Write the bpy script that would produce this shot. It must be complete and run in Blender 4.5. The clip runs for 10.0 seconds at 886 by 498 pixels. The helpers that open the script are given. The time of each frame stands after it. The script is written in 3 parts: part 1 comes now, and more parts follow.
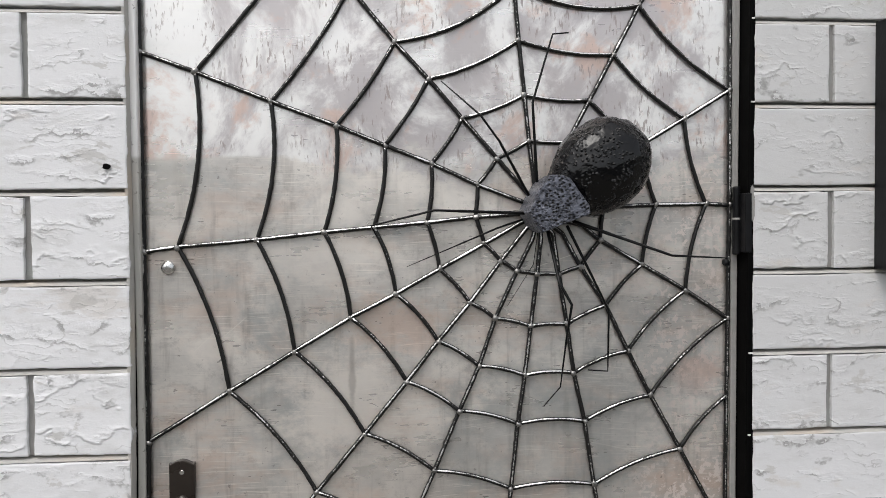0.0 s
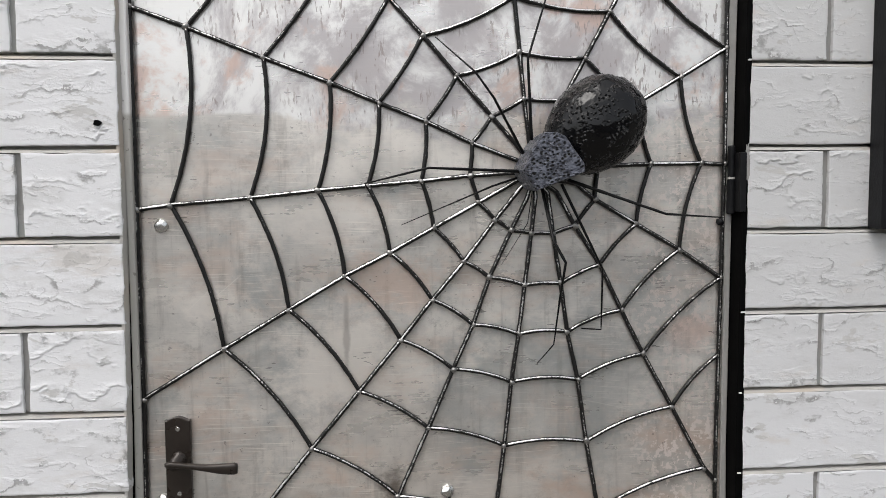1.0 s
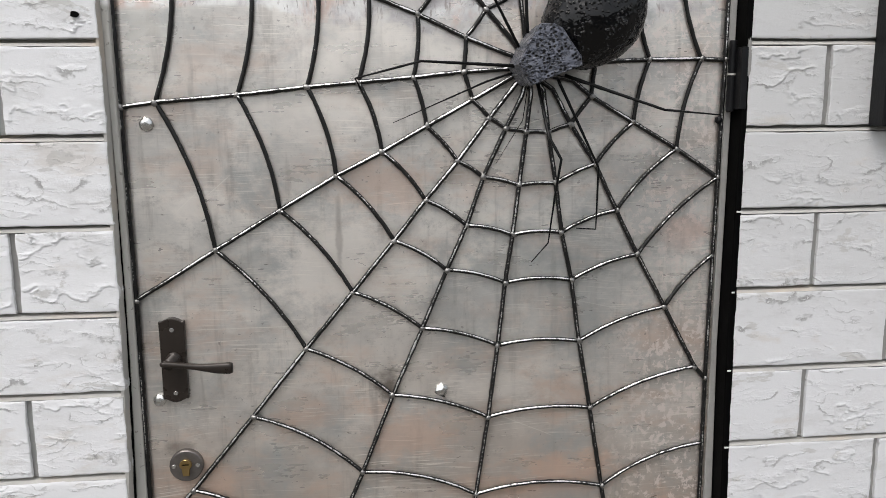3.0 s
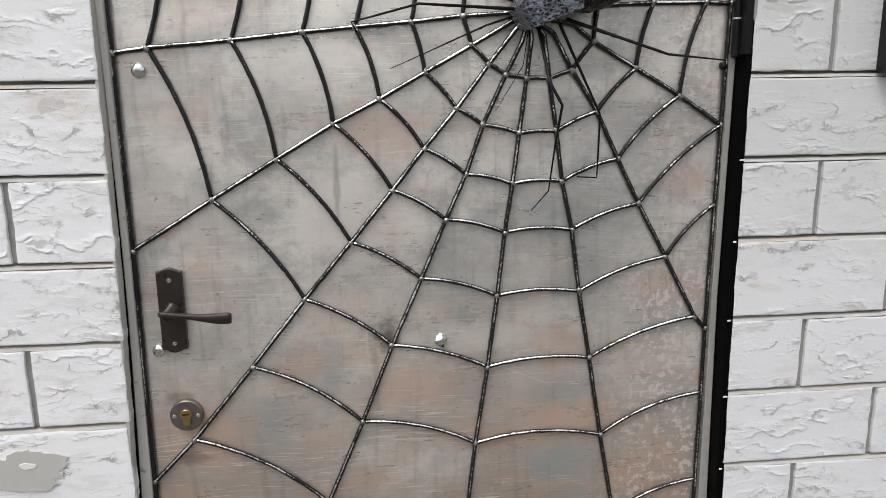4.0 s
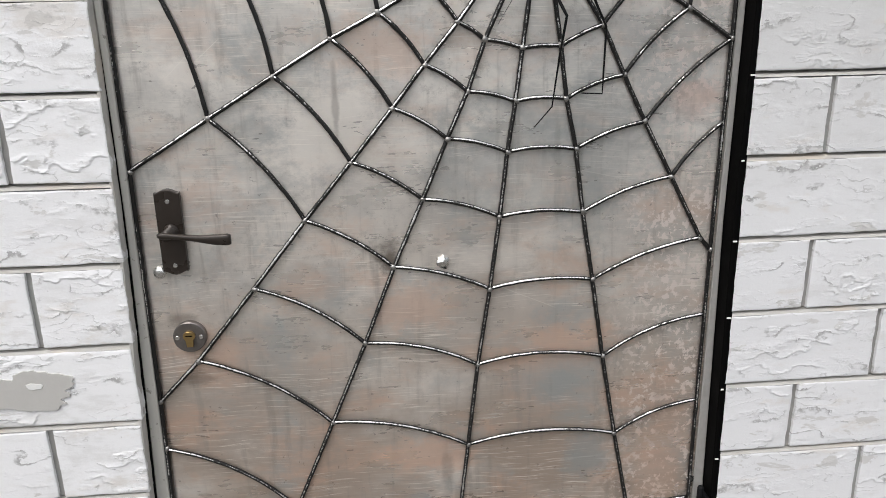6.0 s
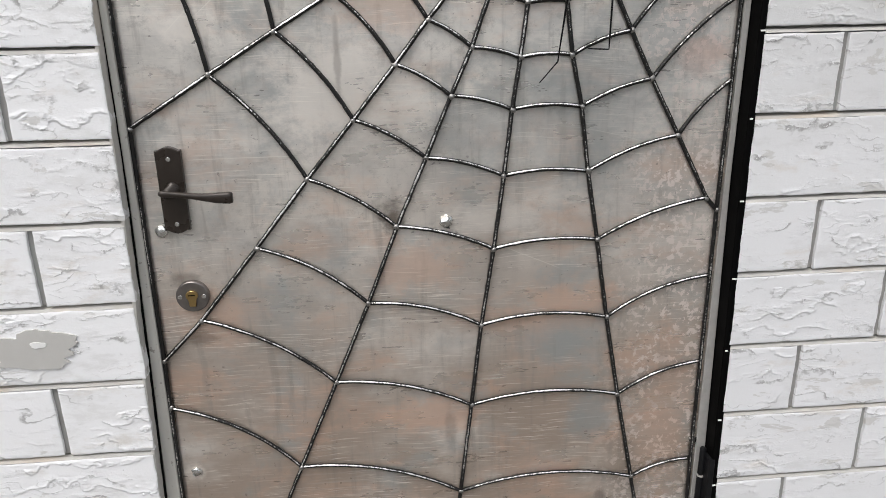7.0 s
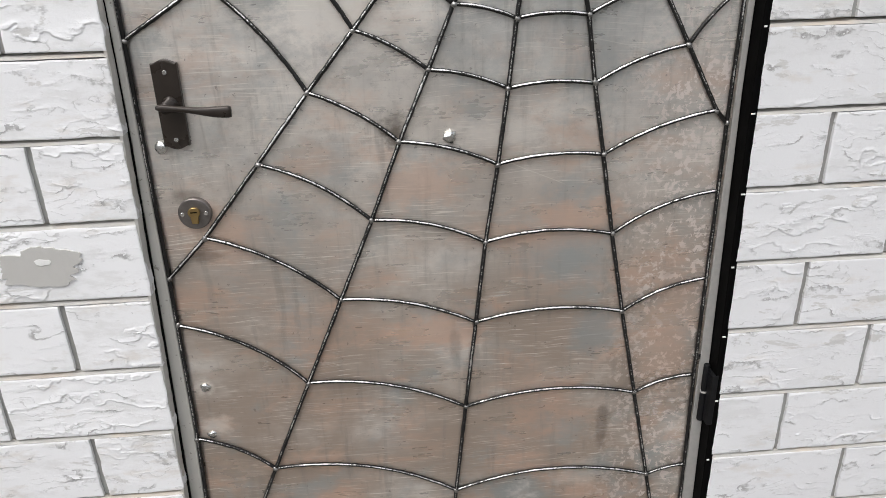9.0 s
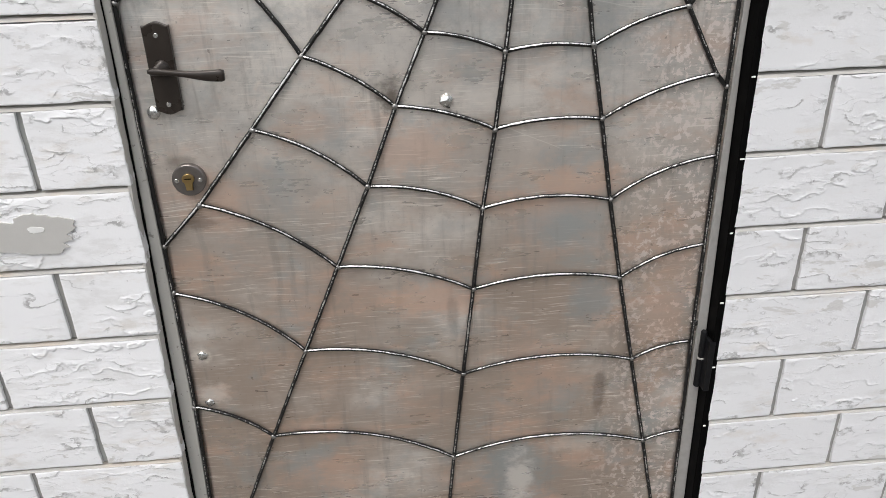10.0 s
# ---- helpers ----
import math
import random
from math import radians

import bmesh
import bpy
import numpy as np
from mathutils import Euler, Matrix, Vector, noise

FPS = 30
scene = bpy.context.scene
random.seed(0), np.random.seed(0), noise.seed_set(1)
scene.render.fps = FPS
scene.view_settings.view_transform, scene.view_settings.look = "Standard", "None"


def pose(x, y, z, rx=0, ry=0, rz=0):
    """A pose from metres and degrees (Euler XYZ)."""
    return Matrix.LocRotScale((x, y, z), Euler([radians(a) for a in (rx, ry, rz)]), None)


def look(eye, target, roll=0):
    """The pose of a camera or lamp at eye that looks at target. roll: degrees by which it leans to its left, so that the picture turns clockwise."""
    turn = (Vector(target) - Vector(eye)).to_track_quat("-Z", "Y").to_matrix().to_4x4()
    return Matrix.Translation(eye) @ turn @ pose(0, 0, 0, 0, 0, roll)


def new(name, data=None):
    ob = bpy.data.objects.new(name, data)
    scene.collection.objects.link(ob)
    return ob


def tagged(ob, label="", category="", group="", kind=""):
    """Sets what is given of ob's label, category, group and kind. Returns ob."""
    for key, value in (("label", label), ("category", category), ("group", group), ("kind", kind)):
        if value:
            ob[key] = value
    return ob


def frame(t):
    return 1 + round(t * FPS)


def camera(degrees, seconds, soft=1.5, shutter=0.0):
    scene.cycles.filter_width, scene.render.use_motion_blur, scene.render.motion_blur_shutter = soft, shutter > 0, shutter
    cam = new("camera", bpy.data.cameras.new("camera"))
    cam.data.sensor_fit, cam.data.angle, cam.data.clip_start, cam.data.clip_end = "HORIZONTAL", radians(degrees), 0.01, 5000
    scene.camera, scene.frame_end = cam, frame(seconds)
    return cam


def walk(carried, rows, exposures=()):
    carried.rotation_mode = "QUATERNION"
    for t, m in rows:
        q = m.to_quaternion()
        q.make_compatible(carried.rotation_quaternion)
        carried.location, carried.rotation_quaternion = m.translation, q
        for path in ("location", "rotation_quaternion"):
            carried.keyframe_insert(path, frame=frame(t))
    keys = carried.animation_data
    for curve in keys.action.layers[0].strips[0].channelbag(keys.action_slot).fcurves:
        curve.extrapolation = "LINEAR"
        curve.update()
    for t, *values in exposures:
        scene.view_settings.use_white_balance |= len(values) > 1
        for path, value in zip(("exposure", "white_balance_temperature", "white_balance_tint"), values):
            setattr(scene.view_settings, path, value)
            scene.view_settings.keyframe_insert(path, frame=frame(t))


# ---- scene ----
cam = camera(60.7, 10.0, 0.65)
PATH = [
    (0, (-0.112, -1.21, 1.547), (0.063, 0.781, 1.493), -0.5),
    (0.5, (-0.113, -1.208, 1.538), (0.073, 0.781, 1.441), -0.4),
    (1, (-0.11, -1.209, 1.53), (0.076, 0.778, 1.395), -0.4),
    (1.5, (-0.11, -1.208, 1.518), (0.081, 0.772, 1.317), -0.5),
    (2, (-0.109, -1.206, 1.511), (0.085, 0.77, 1.273), -0.5),
    (2.5, (-0.11, -1.202, 1.502), (0.089, 0.768, 1.22), -0.5),
    (4, (-0.108, -1.188, 1.473), (0.09, 0.753, 1.033), -0.7),
    (4.5, (-0.104, -1.187, 1.464), (0.092, 0.746, 0.987), -0.8),
    (5, (-0.105, -1.185, 1.451), (0.087, 0.738, 0.937), -0.9),
    (5.5, (-0.1, -1.182, 1.448), (0.082, 0.731, 0.892), -1.0),
    (7, (-0.097, -1.176, 1.423), (0.06, 0.7, 0.75), -1.1),
    (7.5, (-0.1, -1.175, 1.413), (0.052, 0.691, 0.71), -1.1),
    (8, (-0.093, -1.173, 1.409), (0.048, 0.671, 0.648), -1.3),
    (8.5, (-0.089, -1.176, 1.402), (0.041, 0.652, 0.603), -1.5),
    (9, (-0.086, -1.175, 1.393), (0.034, 0.637, 0.556), -1.7),
    (9.5, (-0.092, -1.174, 1.385), (0.032, 0.624, 0.517), -1.7),
    (10, (-0.087, -1.173, 1.377), (0.038, 0.61, 0.479), -1.8),
]
walk(cam, [(t, look(eye, target, roll)) for t, eye, target, roll in PATH], [(0.0, 0.10), (0.5, 0.07), (2.0, 0.15), (2.5, 0.15), (4.0, 0.17), (4.5, 0.30), (5.5, 0.30), (7.0, 0.27), (7.5, 0.27), (9.0, 0.31), (10.0, 0.31)])

# ---- light ----
world = bpy.data.worlds.new("overcast")
scene.world = world
world.use_nodes = True
wn = world.node_tree.nodes
wl = world.node_tree.links
sky = wn.new("ShaderNodeTexSky")
sky.sky_type = "NISHITA"
sky.sun_disc = False
sky.sun_elevation = radians(60)
sky.sun_rotation = radians(217)
sky.air_density, sky.dust_density, sky.ozone_density = 1.0, 4.0, 1.0
grey = wn.new("ShaderNodeHueSaturation")
grey.inputs["Saturation"].default_value = 0.26
wl.new(sky.outputs["Color"], grey.inputs["Color"])
wl.new(grey.outputs["Color"], wn["Background"].inputs["Color"])
wn["Background"].inputs["Strength"].default_value = 0.18
sun = new("sun", bpy.data.lights.new("sun", "SUN"))
sun.data.energy, sun.data.angle, sun.data.color = 0.6, radians(35), (1.0, 0.97, 0.93)
sun.matrix_world = look((-3.0, -3.4, 9.0), (0, 0, 1))


# ---- materials ----
class Mat:
    """A node material with short calls to build it."""

    def __init__(self, name):
        self.m = bpy.data.materials.new(name)
        self.m.use_nodes = True
        self.t = self.m.node_tree
        self.bsdf = self.t.nodes["Principled BSDF"]
        self.co = self.t.nodes.new("ShaderNodeTexCoord").outputs["Object"]

    def node(self, kind, **ins):
        n = self.t.nodes.new(kind)
        for k, v in ins.items():
            self.put(n.inputs[k.replace("_", " ")], v)
        return n

    def put(self, socket, v):
        if isinstance(v, bpy.types.NodeSocket):
            self.t.links.new(v, socket)
        else:
            socket.default_value = v

    def map(self, scale=(1, 1, 1), rot=(0, 0, 0), loc=(0, 0, 0), co=None):
        return self.node("ShaderNodeMapping", Vector=co or self.co, Scale=scale, Rotation=[radians(a) for a in rot], Location=loc).outputs[0]

    def noise(self, scale, detail=4.0, rough=0.55, co=None, w=None, distort=0.0):
        n = self.node("ShaderNodeTexNoise", Vector=co or self.co, Scale=scale, Detail=detail, Roughness=rough, Distortion=distort)
        if w is not None:
            n.noise_dimensions = "4D"
            self.put(n.inputs["W"], w)
        return n.outputs["Fac"]

    def voronoi(self, scale, co=None, feature="F1"):
        n = self.t.nodes.new("ShaderNodeTexVoronoi")
        n.feature = feature
        self.put(n.inputs["Vector"], co or self.co)
        self.put(n.inputs["Scale"], scale)
        return n.outputs["Distance"]

    def ramp(self, v, a, b, lo=0.0, hi=1.0, smooth=True):
        n = self.t.nodes.new("ShaderNodeMapRange")
        n.interpolation_type = "SMOOTHSTEP" if smooth else "LINEAR"
        for i, x in enumerate((v, a, b, lo, hi)):
            self.put(n.inputs[i], x)
        return n.outputs[0]

    def math(self, op, a, b=0.0, c=0.0):
        n = self.t.nodes.new("ShaderNodeMath")
        n.operation = op
        for i, x in enumerate((a, b, c)):
            self.put(n.inputs[i], x)
        return n.outputs[0]

    def mix(self, f, a, b, blend="MIX"):
        n = self.t.nodes.new("ShaderNodeMix")
        n.data_type, n.blend_type = "RGBA", blend
        for i, x in ((0, f), (6, a), (7, b)):
            self.put(n.inputs[i], (*x, 1) if isinstance(x, tuple) else x)
        return n.outputs[2]

    def axes(self):
        n = self.t.nodes.new("ShaderNodeSeparateXYZ")
        self.t.links.new(self.co, n.inputs[0])
        return n.outputs

    def chance(self):
        return self.t.nodes.new("ShaderNodeObjectInfo").outputs["Random"]

    def bump(self, height, strength=0.5, dist=0.002, under=None):
        n = self.node("ShaderNodeBump", Height=height, Strength=strength, Distance=dist)
        if under is not None:
            self.t.links.new(under, n.inputs["Normal"])
        return n.outputs[0]

    def done(self, color=None, rough=0.5, metal=0.0, normal=None, **more):
        ins = self.bsdf.inputs
        if color is not None:
            self.put(ins["Base Color"], (*color, 1) if isinstance(color, tuple) else color)
        self.put(ins["Roughness"], rough)
        self.put(ins["Metallic"], metal)
        if normal is not None:
            self.put(ins["Normal"], normal)
        for k, v in more.items():
            self.put(ins[k.replace("_", " ")], v)
        return self.m


def block_material():
    """White-painted split-face concrete block, stained and rubbed."""
    m = Mat("painted_block")
    w = m.math("MULTIPLY", m.chance(), 60.0)
    flat = m.map((1.0, 1.0, 2.6), (0, 5, 0))
    up = m.axes()[2]
    # thin split ledges at two sizes, each a lip over a crack
    high, cracks = 0.0, []
    for i, (pitch, roam, jag, lo, depth) in enumerate(((24.0, 5.0, 1.2, 0.48, 1.0), (60.0, 8.0, 1.9, 0.50, 0.5))):
        way = m.math("MULTIPLY_ADD", m.noise(7.0 + 5 * i, 2.0, 0.5, m.map((1.0, 1.0, 1.7), (0, 4, 0)), m.math("ADD", w, 3.0 + i)), roam, m.math("MULTIPLY", up, pitch))
        way = m.math("MULTIPLY_ADD", m.noise(34.0, 6.0, 0.66, m.map((1.0, 1.0, 1.4)), m.math("ADD", w, 5.0 + i)), jag, way)
        step = m.math("FRACT", way)
        here = m.ramp(m.noise(9.0, 4.0, 0.62, flat, m.math("ADD", w, 9.0 + i)), lo, lo + 0.09)
        lip = m.math("MULTIPLY", m.math("POWER", m.math("SUBTRACT", 1.0, step), 3.0), here)
        high = m.math("MULTIPLY_ADD", lip, depth, high)
        cracks.append(m.math("MULTIPLY", m.ramp(step, 0.80, 0.96), here))
    n1 = m.bump(high, 0.55, 0.0022)
    n1 = m.bump(m.noise(60.0, 6.0, 0.72, flat, w), 0.22, 0.0016, n1)
    n2 = m.bump(m.noise(190.0, 5.0, 0.65, None, w), 0.26, 0.0010, n1)
    stain = m.ramp(m.noise(9.0, 7.0, 0.70, flat, m.math("ADD", w, 20.0)), 0.50, 0.63)
    place = m.t.nodes.new("ShaderNodeNewGeometry").outputs["Position"]
    sep = m.node("ShaderNodeSeparateXYZ", Vector=place).outputs
    # greyer tone on the hinge side (worn is just its mask), strongest high up
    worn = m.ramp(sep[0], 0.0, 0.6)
    grey_high = m.math("MULTIPLY", worn, m.ramp(m.math("MULTIPLY_ADD", m.noise(3.0, 5.0, 0.6, place), 0.9, sep[2]), 1.35, 2.0))
    c = m.mix(m.math("MULTIPLY", stain, 0.42), (0.84, 0.842, 0.85), (0.63, 0.625, 0.61))
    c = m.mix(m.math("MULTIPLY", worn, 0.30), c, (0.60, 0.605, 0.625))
    c = m.mix(m.math("MULTIPLY", grey_high, 0.50), c, (0.50, 0.497, 0.48))
    warm = m.ramp(m.noise(5.5, 6.0, 0.66, flat, m.math("ADD", w, 31.0)), 0.56, 0.68)
    c = m.mix(m.math("MULTIPLY", warm, 0.48), c, (0.62, 0.565, 0.50))
    bare = m.ramp(m.noise(7.0, 8.0, 0.64, flat, m.math("ADD", w, 44.0), 0.6), 0.60, 0.622)
    c = m.mix(m.math("MULTIPLY", bare, 0.55), c, (0.50, 0.485, 0.455))
    pit = m.ramp(m.noise(95.0, 3.0, 0.6, None, m.math("ADD", w, 2.0)), 0.70, 0.74)
    c = m.mix(m.math("MULTIPLY", pit, 0.5), c, (0.28, 0.27, 0.26))
    # ledge shade painted as dark lines along the cracks, with gaps
    gap = m.ramp(m.noise(30.0, 5.0, 0.65, None, m.math("ADD", w, 6.0)), 0.38, 0.56)
    c = m.mix(m.math("MULTIPLY", m.math("MULTIPLY", cracks[0], gap), 0.68), c, (0.19, 0.185, 0.175))
    c = m.mix(m.math("MULTIPLY", m.math("MULTIPLY", cracks[1], gap), 0.42), c, (0.27, 0.262, 0.25))
    c = m.mix(m.math("MULTIPLY", m.chance(), 0.12), c, (0.60, 0.60, 0.62))
    return m.done(c, 0.75, 0.0, n2)


def mortar_material(name, low, high, tint):
    m = Mat(name)
    c = m.mix(m.noise(30.0, 5.0, 0.6), low, high)
    c = m.mix(m.ramp(m.noise(6.0, 3.0), 0.5, 0.7), c, tint)
    return m.done(c, 0.9, 0.0, m.bump(m.noise(220.0, 4.0, 0.65), 0.5, 0.002))


def sheet_material():
    """Brushed, heat-tinted steel sheet with oxidised areas and a paler upper area."""
    m = Mat("tinted_steel_sheet")
    x, y, z = m.axes()
    wide = m.map((1.0, 1.0, 1.5))
    grain_h = m.noise(1.0, 2.0, 0.55, m.map((5.0, 1.0, 210.0), (0, 5, 0)))
    grain_d = m.noise(1.0, 2.0, 0.6, m.map((9.0, 1.0, 230.0), (0, -12, 0), (2, 0, 7)), None, 0.25)
    grain_v = m.noise(1.0, 5.0, 0.62, m.map((42.0, 1.0, 4.5)))
    cloud = m.noise(4.5, 6.0, 0.62, wide, None, 0.4)
    c = m.mix(m.ramp(cloud, 0.38, 0.64), (0.63, 0.615, 0.585), (0.95, 0.91, 0.85))
    mottle = m.noise(34.0, 9.0, 0.78, m.map((1, 1, 1.3)))
    c = m.mix(m.ramp(mottle, 0.50, 0.36, 0.0, 0.40), c, (0.36, 0.345, 0.32))
    c = m.mix(m.ramp(mottle, 0.54, 0.70, 0.0, 0.40), c, (0.92, 0.88, 0.83))
    # brown tint grows towards the foot of the door
    brown = m.math("MULTIPLY", m.ramp(m.noise(3.2, 5.0, 0.6, m.map((1, 1, 1.6), loc=(9, 0, 2))), 0.24, 0.54), m.ramp(z, 1.30, 0.60, 0.12, 1.0))
    c = m.mix(m.math("MULTIPLY", brown, 0.95), c, (0.425, 0.34, 0.275))
    copper = m.ramp(m.noise(5.2, 7.0, 0.64, m.map((1.0, 1.0, 2.1), loc=(3, 0, 1)), None, 0.3), 0.47, 0.66)
    c = m.mix(m.math("MULTIPLY", copper, m.ramp(z, 1.60, 0.7, 0.32, 0.66)), c, (0.69, 0.48, 0.365))
    blue = m.ramp(m.noise(5.0, 7.0, 0.66, m.map((1.2, 1.0, 1.5), loc=(7, 0, 4)), None, 0.3), 0.50, 0.68)
    c = m.mix(m.math("MULTIPLY", blue, 0.70), c, (0.41, 0.435, 0.43))
    c = m.mix(m.ramp(grain_v, 0.52, 0.68, 0.0, 0.38), c, (0.29, 0.26, 0.23))
    rubbed = m.ramp(m.noise(6.0, 4.0, 0.6, m.map((1, 1, 2.2), loc=(1, 0, 3))), 0.40, 0.64, 0.25, 1.0)
    c = m.mix(m.math("MULTIPLY", m.ramp(grain_h, 0.50, 0.75, 0.0, 0.15), rubbed), c, (0.86, 0.82, 0.76))
    c = m.mix(m.math("MULTIPLY", m.ramp(grain_d, 0.60, 0.72, 0.0, 0.34), rubbed), c, (0.90, 0.85, 0.78))
    # brush-stroke patches, glint painted pale: slope, stretch across, where they gather, strength
    bend = m.math("MULTIPLY", m.noise(3.5, 2.0, 0.5, m.map(loc=(2, 0, 2))), 0.045)
    bent = m.node("ShaderNodeCombineXYZ", X=x, Y=y, Z=m.math("ADD", z, bend)).outputs[0]
    for i, (turn, fine, thick, amount) in enumerate(((9, 430.0, 0.50, 0.62), (-11, 380.0, 0.52, 0.60), (3, 620.0, 0.47, 0.50), (19, 400.0, 0.55, 0.60), (-22, 460.0, 0.56, 0.60))):
        hair = m.noise(1.0, 1.0, 0.5, m.map((11.0, 1.0, fine), (0, turn, 0), (i * 3, 0, i * 5), bent))
        gather = m.ramp(m.noise(5.5, 5.0, 0.65, m.map((1, 1, 1.9), loc=(i * 4, 0, 6 + i))), thick, thick + 0.10)
        c = m.mix(m.math("MULTIPLY", m.ramp(hair, 0.60, 0.70, 0.0, amount), gather), c, (0.97, 0.92, 0.85))
        c = m.mix(m.math("MULTIPLY", m.ramp(hair, 0.36, 0.26, 0.0, amount * 0.5), gather), c, (0.30, 0.27, 0.24))
    # long thin scratches: slope angle, offset along it, and where they start and end
    for turn, off, a, b, bow, amount in ((18, 1.365, 0.53, 0.72, 0.10, 0.7), (-13, 1.215, -0.10, 0.10, 0.12, 0.5), (0, 1.166, -0.40, -0.22, 0.0, 0.5), (42, 1.276, 0.60, 0.66, 0.0, 0.6), (40, 1.284, 0.60, 0.67, 0.0, 0.5), (8, 1.480, -0.03, 0.10, 0.2, 0.35), (-24, 0.955, -0.32, -0.20, 0.0, 0.4), (-6, 0.640, -0.20, 0.05, 0.1, 0.3)):
        ca, sa = math.cos(radians(turn)), math.sin(radians(turn))
        u = m.math("MULTIPLY_ADD", x, ca, m.math("MULTIPLY", z, sa))
        v = m.math("MULTIPLY_ADD", z, ca, m.math("MULTIPLY", x, -sa))
        mid = m.math("SUBTRACT", u, (a + b) / 2)
        v = m.math("MULTIPLY_ADD", m.math("MULTIPLY", mid, mid), bow * 4, v)
        v = m.math("MULTIPLY_ADD", m.noise(6.0, 3.0), 0.006, v)
        line = m.ramp(m.math("ABSOLUTE", m.math("SUBTRACT", v, off + 0.003)), 0.0003, 0.0011, 1.0, 0.0)
        reach = m.ramp(m.math("ABSOLUTE", mid), (b - a) / 2 - 0.02, (b - a) / 2, 1.0, 0.0)
        c = m.mix(m.math("MULTIPLY", m.math("MULTIPLY", line, reach), amount), c, (0.88, 0.85, 0.78))
    # pale corrosion flecks along the hinge side
    near = m.ramp(x, 0.24, 0.40)
    patch = m.ramp(m.noise(7.0, 4.0, 0.6, m.map((1.3, 1, 0.9), loc=(1, 0, 9))), 0.30, 0.48)
    fleck = m.ramp(m.noise(85.0, 6.0, 0.66, None, None, 0.3), 0.52, 0.58)
    pale = m.math("MULTIPLY", m.math("MULTIPLY", near, patch), fleck)
    c = m.mix(m.math("MULTIPLY", pale, 0.85), c, (0.86, 0.775, 0.725))
    pit = m.ramp(m.noise(105.0, 3.0, 0.6, m.map(loc=(4, 0, 4))), 0.68, 0.73)
    c = m.mix(m.math("MULTIPLY", pit, 0.45), c, (0.10, 0.08, 0.07))
    # paler upper area with a ragged lower border, cloudy smears and short dabs
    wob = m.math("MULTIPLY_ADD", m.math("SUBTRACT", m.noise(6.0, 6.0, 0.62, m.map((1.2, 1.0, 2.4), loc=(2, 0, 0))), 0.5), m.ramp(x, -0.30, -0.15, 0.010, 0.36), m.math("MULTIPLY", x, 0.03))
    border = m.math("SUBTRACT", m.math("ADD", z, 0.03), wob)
    paler_top = m.ramp(border, m.ramp(x, -0.3, -0.1, 1.698, 1.650), m.ramp(x, -0.3, -0.1, 1.706, 1.70))
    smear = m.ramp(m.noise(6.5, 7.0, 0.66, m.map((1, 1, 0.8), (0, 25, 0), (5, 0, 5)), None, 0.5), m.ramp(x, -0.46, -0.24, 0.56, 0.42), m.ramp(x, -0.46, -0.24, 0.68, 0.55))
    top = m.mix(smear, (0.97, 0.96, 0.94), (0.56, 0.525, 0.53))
    rosy = m.ramp(m.noise(8.0, 6.0, 0.65, m.map(loc=(8, 0, 2)), None, 0.4), 0.52, 0.64)
    top = m.mix(m.math("MULTIPLY", rosy, 0.8), top, (0.70, 0.50, 0.42))
    dab = m.ramp(m.noise(150.0, 3.0, 0.55, m.map((1.5, 1.0, 0.36), (0, 30, 0))), 0.565, 0.65)
    field = m.ramp(m.noise(13.0, 3.0, 0.6, m.map(loc=(6, 0, 1))), 0.45, 0.58)
    top = m.mix(m.math("MULTIPLY", m.math("MULTIPLY", dab, field), 0.75), top, (0.30, 0.24, 0.22))
    c = m.mix(m.math("MULTIPLY", paler_top, 0.88), c, top)
    # stains and painted-in reflections: middle, half width and height, colour, strength
    ragged_by = m.math("MULTIPLY", m.math("SUBTRACT", m.noise(16.0, 7.0, 0.72, m.map((1.0, 1.0, 1.5))), 0.5), 2.6)
    RUST, SLATE, PALE, SOOT = (0.72, 0.50, 0.38), (0.36, 0.385, 0.385), (0.96, 0.90, 0.83), (0.10, 0.075, 0.055)
